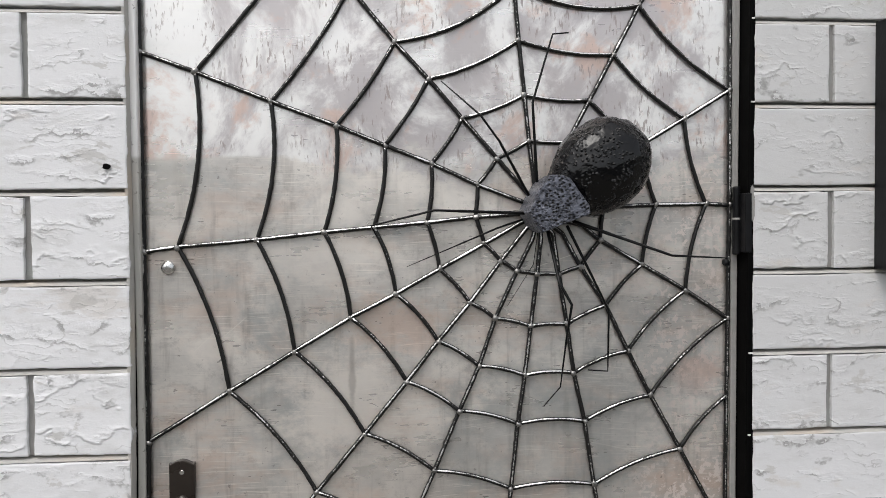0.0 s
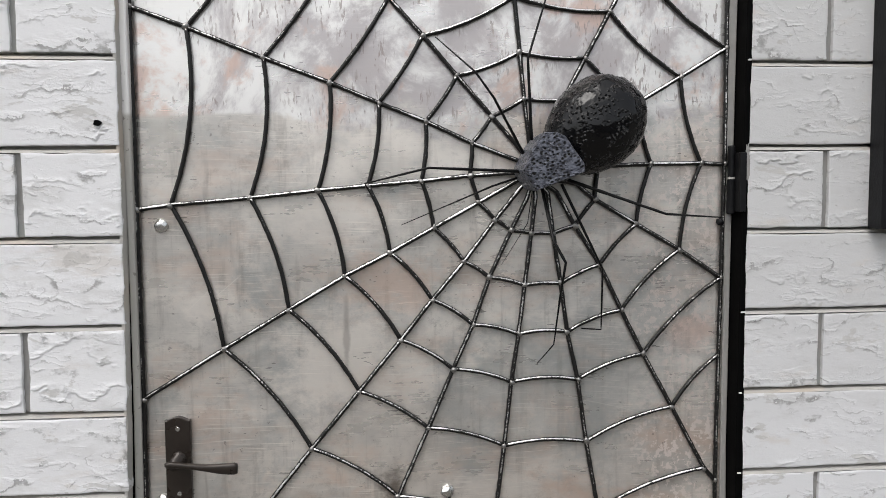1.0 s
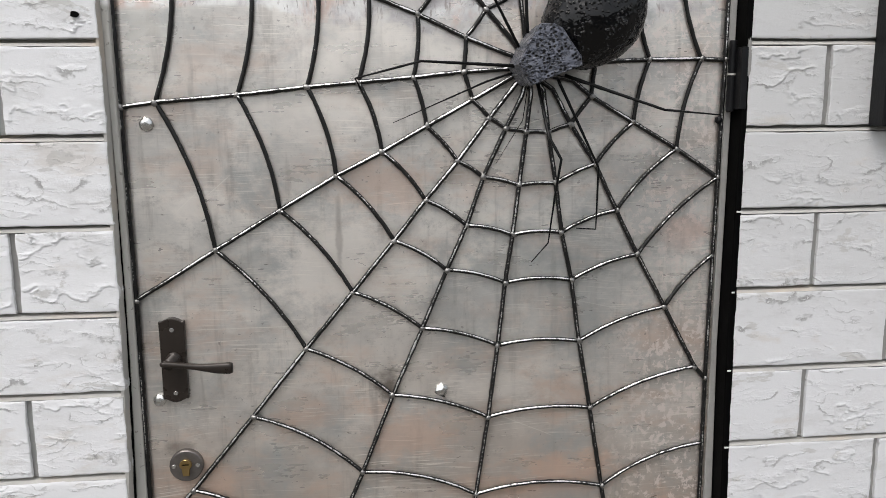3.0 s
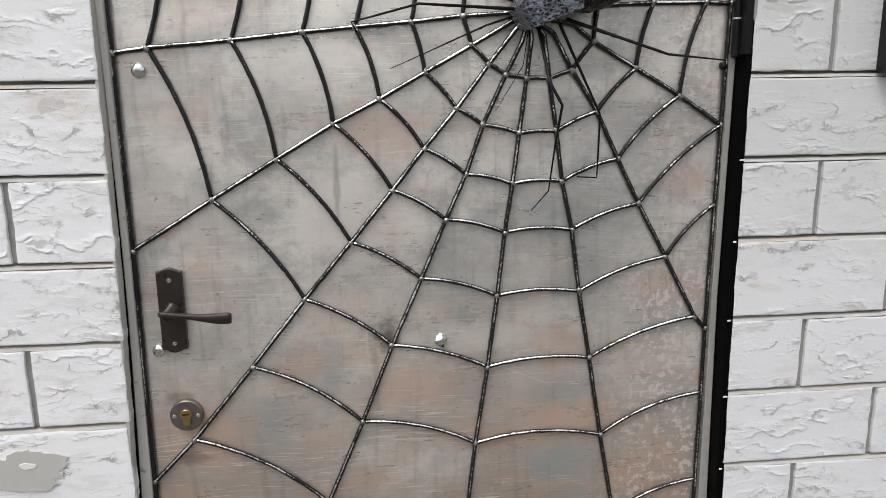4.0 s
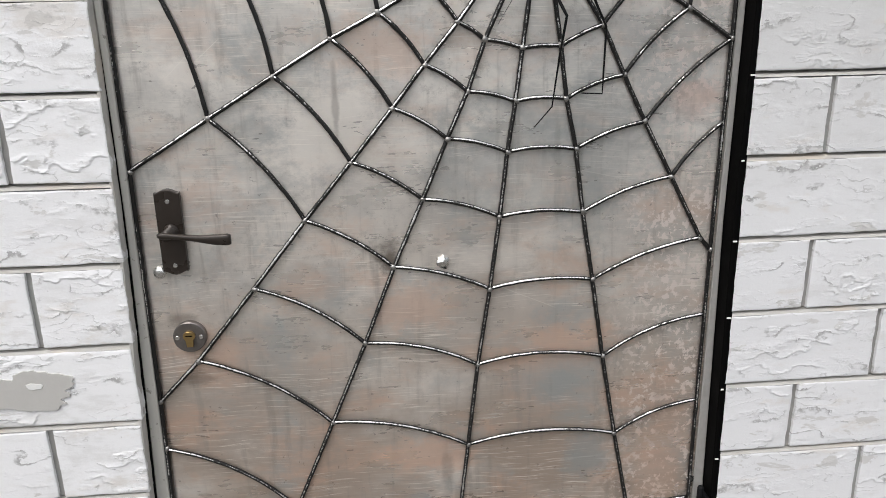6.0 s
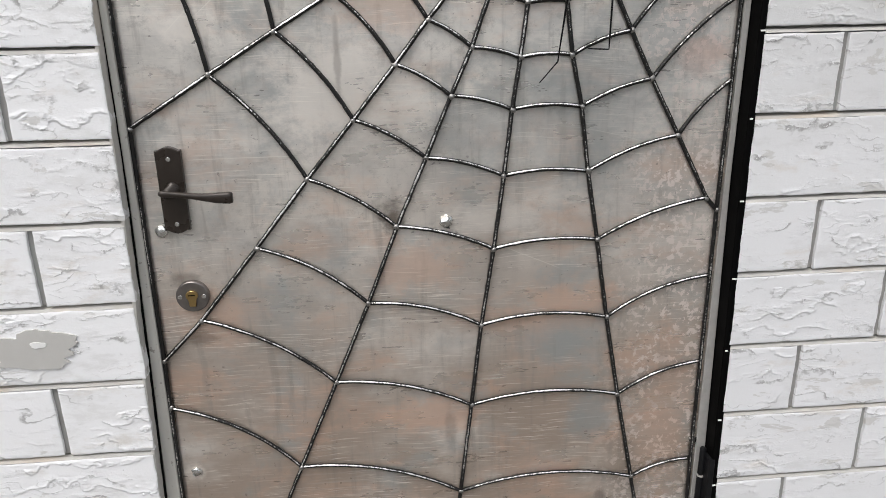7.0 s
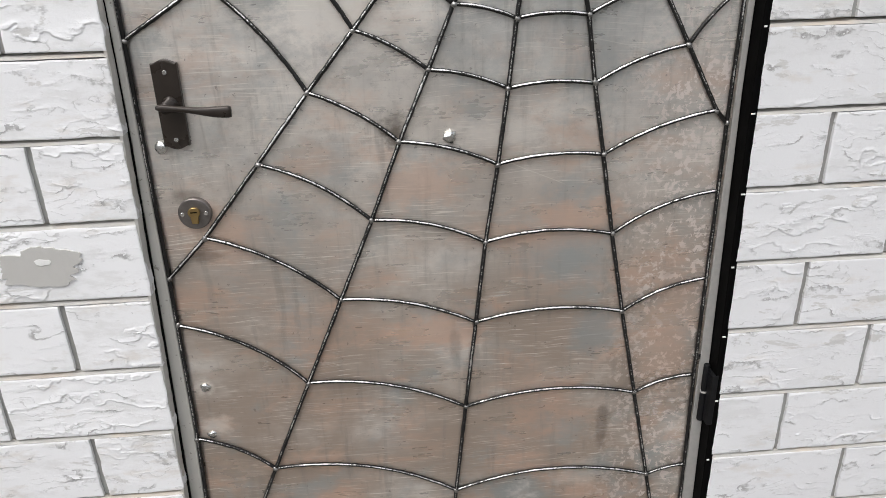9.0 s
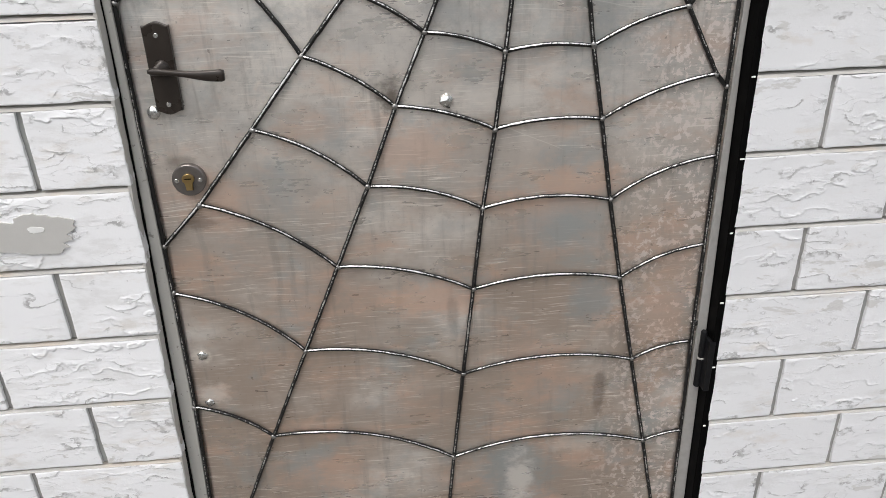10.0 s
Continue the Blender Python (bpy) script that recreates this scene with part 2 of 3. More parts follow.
    for px, pz, rx, rz, tone, amount in (
        (-0.022, 0.684, 0.10, 0.045, RUST, 0.65), (-0.040, 0.969, 0.08, 0.05, RUST, 0.5), (0.216, 0.889, 0.12, 0.05, RUST, 0.6),
        (-0.090, 1.395, 0.09, 0.05, RUST, 0.45), (0.407, 0.650, 0.06, 0.20, RUST, 0.4), (0.420, 1.305, 0.05, 0.035, (0.66, 0.42, 0.34), 0.35), (-0.282, 0.924, 0.07, 0.07, SLATE, 0.30),
        # the broad slate patch at 0.193, 1.230 paints in a darker reflection
        (0.199, 0.822, 0.10, 0.05, SLATE, 0.38), (0.259, 0.663, 0.05, 0.06, SLATE, 0.65), (0.193, 1.230, 0.24, 0.12, SLATE, 0.42),
        # the widest pale patches paint reflected sheen into the colour
        (-0.165, 1.265, 0.12, 0.10, PALE, 0.7), (-0.20, 1.50, 0.16, 0.05, PALE, 0.5), (-0.09, 1.600, 0.16, 0.05, PALE, 0.5), (-0.372, 1.367, 0.045, 0.03, PALE, 0.7), (0.090, 1.050, 0.10, 0.03, PALE, 0.35),
        (-0.449, 0.599, 0.020, 0.020, PALE, 0.6), (-0.450, 0.512, 0.034, 0.026, PALE, 0.5), (-0.408, 0.861, 0.03, 0.018, SOOT, 0.45),
        (-0.420, 0.968, 0.028, 0.014, SOOT, 0.45), (-0.153, 1.316, 0.006, 0.065, SOOT, 0.35), (0.294, 0.454, 0.014, 0.06, SOOT, 0.42),
        (0.009, 0.650, 0.012, 0.06, SOOT, 0.3), (-0.173, 1.010, 0.02, 0.06, SLATE, 0.25), (-0.079, 1.064, 0.022, 0.032, SOOT, 0.8),
        (0.130, 0.255, 0.085, 0.11, SLATE, 0.8), (0.140, 0.240, 0.035, 0.080, PALE, 0.60), (0.245, 0.330, 0.06, 0.04, PALE, 0.3),
    ):
        dx = m.math("DIVIDE", m.math("SUBTRACT", x, px), rx)
        dz = m.math("DIVIDE", m.math("SUBTRACT", z, pz), rz)
        far = m.math("SQRT", m.math("ADD", m.math("MULTIPLY", dx, dx), m.math("MULTIPLY", dz, dz)))
        c = m.mix(m.ramp(m.math("ADD", far, ragged_by), 1.15, 0.35, 0.0, amount), c, tone)
    rough = m.ramp(m.noise(6.0, 5.0, 0.6, m.map((1.0, 1.0, 3.0), loc=(0, 0, 8))), 0.3, 0.7, 0.24, 0.46)
    rough = m.math("ADD", rough, m.ramp(grain_h, 0.3, 0.7, -0.012, 0.012))
    b = m.bump(m.noise(9.0, 3.0), 0.10, 0.004)
    return m.done(c, rough, 0.54, b)


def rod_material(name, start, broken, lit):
    """Forged black-painted rod; sky highlights are painted in as bright metal facing lit."""
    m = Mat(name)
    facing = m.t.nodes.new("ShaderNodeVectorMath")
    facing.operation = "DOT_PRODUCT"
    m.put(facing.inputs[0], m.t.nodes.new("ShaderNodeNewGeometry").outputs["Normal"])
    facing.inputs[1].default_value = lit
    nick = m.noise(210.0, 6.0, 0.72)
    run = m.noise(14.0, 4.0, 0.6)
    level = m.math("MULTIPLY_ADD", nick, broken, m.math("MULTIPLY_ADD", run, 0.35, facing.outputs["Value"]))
    # highlight put into colour and metalness by facing, broken up by noise
    glint = m.ramp(level, start, start + 0.08)
    tone = m.mix(glint, (0.012, 0.0115, 0.011), (0.90, 0.885, 0.86))
    return m.done(tone, 0.30, glint, m.bump(m.noise(170.0, 4.0, 0.65), 0.45, 0.0015), Specular_IOR_Level=0.35)


def plain_metal(name, a, b, rough, metal, scale=40.0, bump=0.15, spec=0.5):
    m = Mat(name)
    c = m.mix(m.noise(scale, 4.0, 0.6), a, b)
    return m.done(c, m.ramp(m.noise(scale * 0.4, 4.0), 0.3, 0.7, rough - 0.06, rough + 0.08), metal, m.bump(m.noise(scale * 5, 3.0), bump, 0.001), Specular_IOR_Level=spec)


def jamb_material():
    m = Mat("jamb_steel")
    x, y, z = m.axes()
    c = m.mix(m.noise(12.0, 5.0, 0.6, m.map((3, 1, 0.5))), (0.44, 0.432, 0.40), (0.62, 0.605, 0.565))
    spot = m.ramp(m.noise(90.0, 4.0, 0.6), 0.64, 0.70)
    # tone turns near-white above about 1.66 m
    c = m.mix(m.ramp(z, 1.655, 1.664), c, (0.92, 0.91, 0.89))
    c = m.mix(m.math("MULTIPLY", spot, 0.6), c, (0.12, 0.10, 0.08))
    return m.done(c, 0.42, 0.25, m.bump(m.noise(60.0, 4.0), 0.12, 0.001))


def gloss_black():
    """Thick glossy enamel over a lumpy ball."""
    m = Mat("black_enamel")
    lump = m.ramp(m.voronoi(190.0), 0.0, 0.50, 1.0, 0.0)
    gate = m.ramp(m.noise(60.0, 3.0), 0.44, 0.58)
    b = m.bump(m.math("MULTIPLY", lump, gate), 1.0, 0.0035)
    b = m.bump(m.noise(60.0, 4.0, 0.6), 0.35, 0.003, b)
    return m.done((0.0012, 0.0012, 0.0016), 0.05, 0.0, b, Specular_IOR_Level=0.40)


def pitted_black():
    """Blackened porous casting; pit shade and bluish sheen are painted into its colour."""
    m = Mat("porous_black")
    pore = m.ramp(m.voronoi(165.0, m.map((1, 1, 1.25), (0, 20, 0))), 0.20, 0.46)
    pore = m.math("MULTIPLY", pore, m.ramp(m.noise(120.0, 3.0, 0.6), 0.3, 0.6, 0.4, 1.0))
    c = m.mix(pore, (0.0015, 0.0015, 0.002), (0.135, 0.145, 0.18))
    return m.done(c, 0.30, 0.0, m.bump(pore, 1.0, 0.006), Specular_IOR_Level=0.45)


BLOCK, SHEET, JAMB = block_material(), sheet_material(), jamb_material()
MORTAR = mortar_material("pale_mortar", (0.44, 0.43, 0.405), (0.60, 0.585, 0.55), (0.56, 0.50, 0.43))
GROUT = mortar_material("grey_mortar", (0.25, 0.245, 0.235), (0.36, 0.355, 0.34), (0.33, 0.345, 0.33))
SPOKE = rod_material("highlit_rod", 1.295, 0.40, (-0.15, -0.92, 0.36))
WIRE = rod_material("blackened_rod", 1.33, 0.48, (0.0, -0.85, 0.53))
WELD = plain_metal("weld_metal", (0.05, 0.048, 0.046), (0.55, 0.54, 0.52), 0.28, 0.95, 160.0, 0.5)
LEG = plain_metal("leg_black", (0.002, 0.002, 0.0022), (0.006, 0.006, 0.006), 0.35, 0.0, 90.0, 0.4, 0.22)
EDGE = plain_metal("edge_steel", (0.36, 0.35, 0.33), (0.56, 0.545, 0.52), 0.42, 0.25, 60.0, 0.3)
BLACK = plain_metal("black_paint", (0.001, 0.001, 0.001), (0.003, 0.003, 0.003), 0.6, 0.0, 30.0, 0.2, 0.05)
HINGE = plain_metal("hinge_paint", (0.003, 0.003, 0.0035), (0.014, 0.0145, 0.016), 0.38, 0.0, 60.0, 0.3, 0.2)
BRONZE = plain_metal("dark_bronze", (0.022, 0.017, 0.014), (0.042, 0.033, 0.027), 0.30, 0.25, 70.0, 0.15)
STEEL = plain_metal("bright_steel", (0.72, 0.72, 0.70), (0.85, 0.85, 0.83), 0.22, 1.0, 90.0, 0.3)
ROSETTE = plain_metal("worn_rosette", (0.13, 0.12, 0.114), (0.28, 0.255, 0.24), 0.32, 0.8, 60.0, 0.15)
BRASS = plain_metal("brass", (0.42, 0.29, 0.12), (0.60, 0.43, 0.19), 0.3, 1.0, 80.0, 0.15)
CHIP = plain_metal("pale_filler", (0.72, 0.72, 0.70), (0.82, 0.82, 0.80), 0.7, 0.0, 90.0, 0.3)
PATCH = plain_metal("filler_patch", (0.45, 0.44, 0.42), (0.53, 0.52, 0.495), 0.85, 0.0, 25.0, 0.3)
PAVING = plain_metal("concrete_paving", (0.105, 0.098, 0.088), (0.15, 0.14, 0.125), 0.9, 0.0, 9.0, 0.4)
RENDERED = plain_metal("plain_render", (0.30, 0.295, 0.285), (0.36, 0.355, 0.34), 0.9, 0.0, 4.0, 0.3)


# ---- building helpers ----
def link(name, mesh, material, parent=None, label="", smooth=False):
    ob = new(name, mesh)
    if material is not None and not mesh.materials:
        mesh.materials.append(material)
    if smooth:
        mesh.polygons.foreach_set("use_smooth", [True] * len(mesh.polygons))
    if parent is not None:
        ob.parent = parent
    return tagged(ob, label)


def part(name, bm, material, parent=None, label="", smooth=False):
    mesh = bpy.data.meshes.new(name)
    bmesh.ops.recalc_face_normals(bm, faces=bm.faces)
    bm.to_mesh(mesh)
    bm.free()
    return link(name, mesh, material, parent, label, smooth)


def box(x0, x1, y0, y1, z0, z1, bevel=0.0):
    bm = bmesh.new()
    bmesh.ops.create_cube(bm, size=1.0, matrix=Matrix.LocRotScale(((x0 + x1) / 2, (y0 + y1) / 2, (z0 + z1) / 2), None, (x1 - x0, y1 - y0, z1 - z0)))
    if bevel:
        bmesh.ops.bevel(bm, geom=bm.edges[:], offset=bevel, segments=2, affect="EDGES", profile=0.6)
    return bm


def slab(outline, y0, y1, bevel=0.0):
    """A plate with an outline in x and z, from y0 (front) back to y1."""
    bm = bmesh.new()
    f = bm.faces.new([bm.verts.new((x, y1, z)) for x, z in outline])
    top = bmesh.ops.extrude_face_region(bm, geom=[f])["geom"]
    bmesh.ops.translate(bm, vec=(0, y0 - y1, 0), verts=[g for g in top if isinstance(g, bmesh.types.BMVert)])
    if bevel:
        rim = [e for e in bm.edges if all(abs(v.co.y - y0) < 1e-6 for v in e.verts)]
        bmesh.ops.bevel(bm, geom=rim, offset=bevel, segments=3, affect="EDGES", profile=0.6)
    return bm


def disc(x, z, r, y0, y1, n=32, bevel=0.0):
    return slab([(x + r * math.cos(2 * math.pi * i / n), z + r * math.sin(2 * math.pi * i / n)) for i in range(n)], y0, y1, bevel)


def tube(points, radii, sides=8, rough=0.0, into=None):
    """A closed tube along points, added to the bmesh into or a new one."""
    bm = into or bmesh.new()
    pts = [Vector(p) for p in points]
    rings = []
    for i, p in enumerate(pts):
        way = (pts[min(i + 1, len(pts) - 1)] - pts[max(i - 1, 0)]).normalized()
        side = way.cross(Vector((0, 1, 0)))
        side = side.normalized() if side.length > 1e-4 else Vector((1, 0, 0))
        up = side.cross(way).normalized()
        r = radii[i] if isinstance(radii, (list, tuple)) else radii
        ring = []
        for k in range(sides):
            a = 2 * math.pi * k / sides
            q = p + r * (math.cos(a) * side + math.sin(a) * up)
            q += (q - p) * rough * noise.noise(q * 110.0)
            ring.append(bm.verts.new(q))
        rings.append(ring)
    for a, b in zip(rings, rings[1:]):
        for k in range(sides):
            bm.faces.new((a[k], a[(k + 1) % sides], b[(k + 1) % sides], b[k]))
    bm.faces.new(rings[0][::-1])
    bm.faces.new(rings[-1])
    return bm


def dense(points, step=0.006):
    """The polyline with points every few millimetres."""
    out = []
    for a, b in zip(points, points[1:]):
        a, b = Vector(a), Vector(b)
        n = max(1, int((b - a).length / step))
        out += [a.lerp(b, i / n) for i in range(n)]
    return out + [Vector(points[-1])]


def lerp(z, *nodes):
    """The value at height z between nodes of (height, value)."""
    zs, vs = zip(*sorted(nodes))
    return float(np.interp(z, zs, vs))


def wall_left(z):
    return lerp(z, (0.0, -0.530), (0.3, -0.519), (0.81, -0.499), (1.14, -0.488), (1.47, -0.484), (2.2, -0.485))


def wall_right(z):
    return lerp(z, (0.0, 0.518), (0.22, 0.514), (0.70, 0.503), (1.01, 0.497), (1.36, 0.495), (1.82, 0.499), (2.2, 0.499))


def rod_left(z):
    return lerp(z, (0.0, -0.502), (0.26, -0.489), (0.49, -0.479), (0.83, -0.473), (1.22, -0.470), (2.2, -0.473))


def rod_right(z):
    return lerp(z, (0.0, 0.474), (0.34, 0.469), (0.6, 0.464), (1.1, 0.464), (1.4, 0.468), (1.6, 0.471), (2.2, 0.471))


def leaf_right(z):
    return lerp(z, (0.0, 0.503), (0.15, 0.501), (0.56, 0.494), (1.1, 0.4845), (1.45, 0.4865), (1.92, 0.491), (2.2, 0.491))


DOOR_TOP = 2.02

# ---- setting ----
ground = tagged(part("ground", box(-60, 60, -60, 60, -0.3, 0.0), PAVING), "plain grey-brown concrete yard in front of the wall", "ground", kind="structure")
# never in view: added to give the metal a horizon to reflect
far_wall = tagged(part("unseen_wall_south", box(-14, 14, -8.3, -8.0, 0.0, 2.3), RENDERED), "plain rendered yard wall facing the door", "wall", kind="structure")

front_wall = tagged(new("wall_north"), "white-painted split-face block wall with grey mortar joints", "wall", kind="structure")


def core(edge, out, z0, z1):
    """The mortar body of the wall beside the door, following the opening."""
    bm = bmesh.new()
    n = 24
    rows = []
    for i in range(n + 1):
        z = z0 + (z1 - z0) * i / n
        e = edge(z)
        rows.append([bm.verts.new(p) for p in ((e, -0.0150, z), (out, -0.0150, z), (out, 0.25, z), (e, 0.25, z))])
    for a, b in zip(rows, rows[1:]):
        for k in range(4):
            bm.faces.new((a[k], a[(k + 1) % 4], b[(k + 1) % 4], b[k]))
    bm.faces.new(rows[0])
    bm.faces.new(rows[-1])
    return bm


part("mortar_body", core(lambda z: wall_left(z) - 0.002, -2.05, 0.0, DOOR_TOP + 0.05), MORTAR, front_wall, "grey sandy mortar")
part("mortar_body", core(lambda z: wall_right(z) + 0.002, 2.05, 0.0, DOOR_TOP + 0.05), MORTAR, front_wall, "grey sandy mortar")
part("mortar_body", box(-2.05, 2.05, -0.0150, 0.25, DOOR_TOP + 0.05, 3.0), MORTAR, front_wall, "grey sandy mortar")

frame_ob = tagged(new("door_frame"), "bare steel and black-painted door frame set into the wall", "door frame", kind="structure")


def strip(left, right, y0, y1, z0, z1):
    """A bar between two edges that follow the height."""
    bm = bmesh.new()
    n = 24
    rows = []
    for i in range(n + 1):
        z = z0 + (z1 - z0) * i / n
        a, b = left(z), right(z)
        c = 0.0015
        f = y0(z) if callable(y0) else y0
        rows.append([bm.verts.new(p) for p in ((a, y1, z), (a, f + c, z), (a + c, f, z), (b - c, f, z), (b, f + c, z), (b, y1, z))])
    for a, b in zip(rows, rows[1:]):
        for k in range(6):
            bm.faces.new((a[k], a[(k + 1) % 6], b[(k + 1) % 6], b[k]))
    bm.faces.new(rows[0])
    bm.faces.new(rows[-1])
    return bm




def fillet(z0, z1):
    """Ragged mortar smoothed from the block ends back to the jamb."""
    bm = bmesh.new()
    n = 160
    rows = []
    for i in range(n + 1):
        z = z0 + (z1 - z0) * i / n
        e = wall_left(z)
        w = 0.0012 * noise.noise(Vector((z * 45, 1.7, 0))) + 0.0008 * noise.noise(Vector((z * 130, 4.1, 0)))
        rows.append([bm.verts.new(p) for p in ((e - 0.004, 0.02, z), (e - 0.004, -0.0325, z), (e + 0.0006 + w, -0.0315, z), (e + 0.0022 + w, -0.0200, z), (e - 0.0010, 0.02, z))])
    for a, b in zip(rows, rows[1:]):
        for k in range(5):
            bm.faces.new((a[k], a[(k + 1) % 5], b[(k + 1) % 5], b[k]))
    bm.faces.new(rows[0])
    bm.faces.new(rows[-1])
    return bm


part("edge_filler", fillet(0.0, DOOR_TOP + 0.05), MORTAR, front_wall, "ragged mortar edge beside the jamb")
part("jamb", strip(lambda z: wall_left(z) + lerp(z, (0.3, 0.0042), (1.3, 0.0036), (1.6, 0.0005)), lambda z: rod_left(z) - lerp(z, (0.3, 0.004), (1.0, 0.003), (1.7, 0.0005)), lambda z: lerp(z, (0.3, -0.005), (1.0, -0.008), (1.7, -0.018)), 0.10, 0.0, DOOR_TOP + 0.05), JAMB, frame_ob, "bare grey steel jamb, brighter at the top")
# black strip stands in for the shadow gap between mortar and jamb
part("gap_shade", strip(lambda z: wall_left(z) - 0.0005, lambda z: wall_left(z) + lerp(z, (0.3, 0.0042), (1.3, 0.0036), (1.55, 0.0010)), -0.0100, 0.03, 0.0, 1.55), BLACK, frame_ob, "black paint on the jamb edge")
part("jamb", strip(leaf_right, lambda z: wall_right(z) + 0.0015, -0.0325, 0.10, 0.0, DOOR_TOP + 0.05), BLACK, frame_ob, "black-painted jamb")
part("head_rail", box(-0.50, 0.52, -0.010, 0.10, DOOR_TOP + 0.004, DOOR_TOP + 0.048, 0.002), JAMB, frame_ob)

# ---- door ----
door = tagged(new("door_1"), "closed home-made steel door with heat-tinted brushed sheet", "door", kind="structure")


def sheet():
    """The slightly buckled steel sheet of the door leaf."""
    bm = bmesh.new()
    nx, nz = 70, 140
    grid = []
    for j in range(nz + 1):
        z = 0.02 + (DOOR_TOP - 0.02) * j / nz
        a, b = rod_left(z) - 0.003, 0.4735
        row = []
        for i in range(nx + 1):
            x = a + (b - a) * i / nx
            y = 0.0030 + 0.0008 * noise.noise(Vector((x * 4.0, 0.3, z * 3.0))) + 0.0003 * noise.noise(Vector((x * 13.0, 1.3, z * 11.0)))
            row.append(bm.verts.new((x, y, z)))
        grid.append(row)
    for j in range(nz):
        for i in range(nx):
            bm.faces.new((grid[j][i], grid[j][i + 1], grid[j + 1][i + 1], grid[j + 1][i]))
    rim = bmesh.ops.extrude_face_region(bm, geom=bm.faces[:])["geom"]
    bmesh.ops.translate(bm, vec=(0, 0.04, 0), verts=[g for g in rim if isinstance(g, bmesh.types.BMVert)])
    return bm


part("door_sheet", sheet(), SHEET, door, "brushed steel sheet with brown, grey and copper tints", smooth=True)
part("edge_strip", strip(lambda z: 0.4735, lambda z: leaf_right(z) - 0.001, -0.001, 0.04, 0.02, DOOR_TOP), EDGE, door, "pale bare steel edge strip")


def hinge(z0, z1, x):
    """A welded barrel hinge with its two knuckles and leaves."""
    h = part("hinge", box(x + 0.003, x + 0.014, -0.0350, -0.004, z0 + 0.004, z1 - 0.012, 0.0015), HINGE, door, "black-painted welded hinge")
    mid = (z0 + z1) / 2 + 0.003
    for a, b, r in ((z0, mid - 0.001, 0.0066), (mid + 0.001, z1, 0.0060)):
        bm = tube([(x, -0.010, a), (x, -0.010, a + 0.002), (x, -0.010, b - 0.002), (x, -0.010, b)], [r * 0.85, r, r, r * 0.85], 16)
        part("knuckle", bm, HINGE, h, smooth=False)
    part("washer", tube([(x, -0.010, mid - 0.0015), (x, -0.010, mid + 0.0015)], 0.0072, 16), EDGE, h)
    return h


hinge(1.500, 1.612, 0.479)
hinge(0.457, 0.584, 0.4845)


def dome(x, z, r, y, label, lumpy=0.0, tall=0.55, material=STEEL):
    bm = bmesh.new()
    bmesh.ops.create_icosphere(bm, subdivisions=3, radius=r)
    for v in bm.verts:
        n = v.co.normalized()
        v.co += n * lumpy * r * noise.noise(n * 2.2 + Vector((x * 40, 0, z * 40)))
        v.co.y *= tall
    bmesh.ops.translate(bm, vec=(x, y, z), verts=bm.verts)
    return part("bolt_head", bm, material, door, label, True)


dome(-0.436, 1.490, 0.0110, 0.001, "bright domed bolt head", 0.15)
dome(0.008, 1.048, 0.0105, 0.001, "bright lump of solder", 0.55, 0.8)
dome(-0.446, 1.053, 0.0100, 0.001, "bright domed bolt head", 0.25)
dome(-0.448, 0.600, 0.0085, 0.001, "bright flattened bolt head", 0.5, 0.5)
dome(-0.452, 0.494, 0.0080, 0.001, "dull flattened bolt head", 0.5, 0.3)

dome(0.463, 1.487, 0.0062, -0.006, "small dark bolt head by the hinge", 0.3, 0.9, HINGE)
dome(0.466, 0.598, 0.0070, 0.000, "rough weld lump above the hinge", 0.7, 0.7, WELD)

# ---- handle and lock ----


def plate_outline(cx, z0, z1, w):
    """A long plate with scrolled shoulders at both ends."""
    pts = []
    for s in (1, -1):
        zc = z1 if s > 0 else z0
        for i in range(13):
            u = i / 12 * 2 - 1
            drop = 0.0085 * abs(u) ** 1.6 - (0.003 if abs(u) > 0.8 else 0.0) * (abs(u) - 0.8) / 0.2
            pts.append((cx + s * u * w / 2, zc - s * drop))
    return pts[::-1]


handle = part("door_handle", slab(plate_outline(-0.419, 1.050, 1.189, 0.039), -0.007, 0.003, 0.0025), BRONZE, door, "dark bronze lever handle on a long plate")
for z in (1.170, 1.066):
    s = part("screw", disc(-0.4185, z, 0.0036, -0.0085, -0.0065, 16, 0.0006), STEEL, handle, "bright screw head")
part("neck", tube([(-0.418, 0.0, 1.122), (-0.418, -0.012, 1.122), (-0.418, -0.014, 1.122), (-0.418, -0.040, 1.123)], [0.0125, 0.012, 0.0095, 0.0085], 18), BRONZE, handle, smooth=True)


def lever():
    """The lever: a flattened grip that widens to a blunt end."""
    bm = bmesh.new()
    rings = []
    for i in range(25):
        u = i / 24
        x = -0.430 + 0.108 * u
        z = 1.1255 - 0.011 * u + 0.004 * math.sin(u * math.pi * 1.2) * (1 - u) - 0.003 * math.sin(u * math.pi)
        hz = 0.0062 + 0.0034 * u ** 2 - 0.0022 * math.sin(math.pi * min(1, u * 1.3))
        hz *= 0.45 if i == 0 else (0.8 if i in (1, 24) else 1)
        hy = 0.0052 * (0.5 if i == 0 else 1)
        y = -0.043 + 0.004 * u
        ring = []
        for k in range(14):
            a = 2 * math.pi * k / 14
            ca, sa = math.cos(a), math.sin(a)
            ring.append(bm.verts.new((x, y + hy * math.copysign(abs(ca) ** 0.75, ca), z + hz * math.copysign(abs(sa) ** 0.75, sa))))
        rings.append(ring)
    for a, b in zip(rings, rings[1:]):
        for k in range(14):
            bm.faces.new((a[k], a[(k + 1) % 14], b[(k + 1) % 14], b[k]))
    bm.faces.new(rings[0])
    bm.faces.new(rings[-1])
    return bm


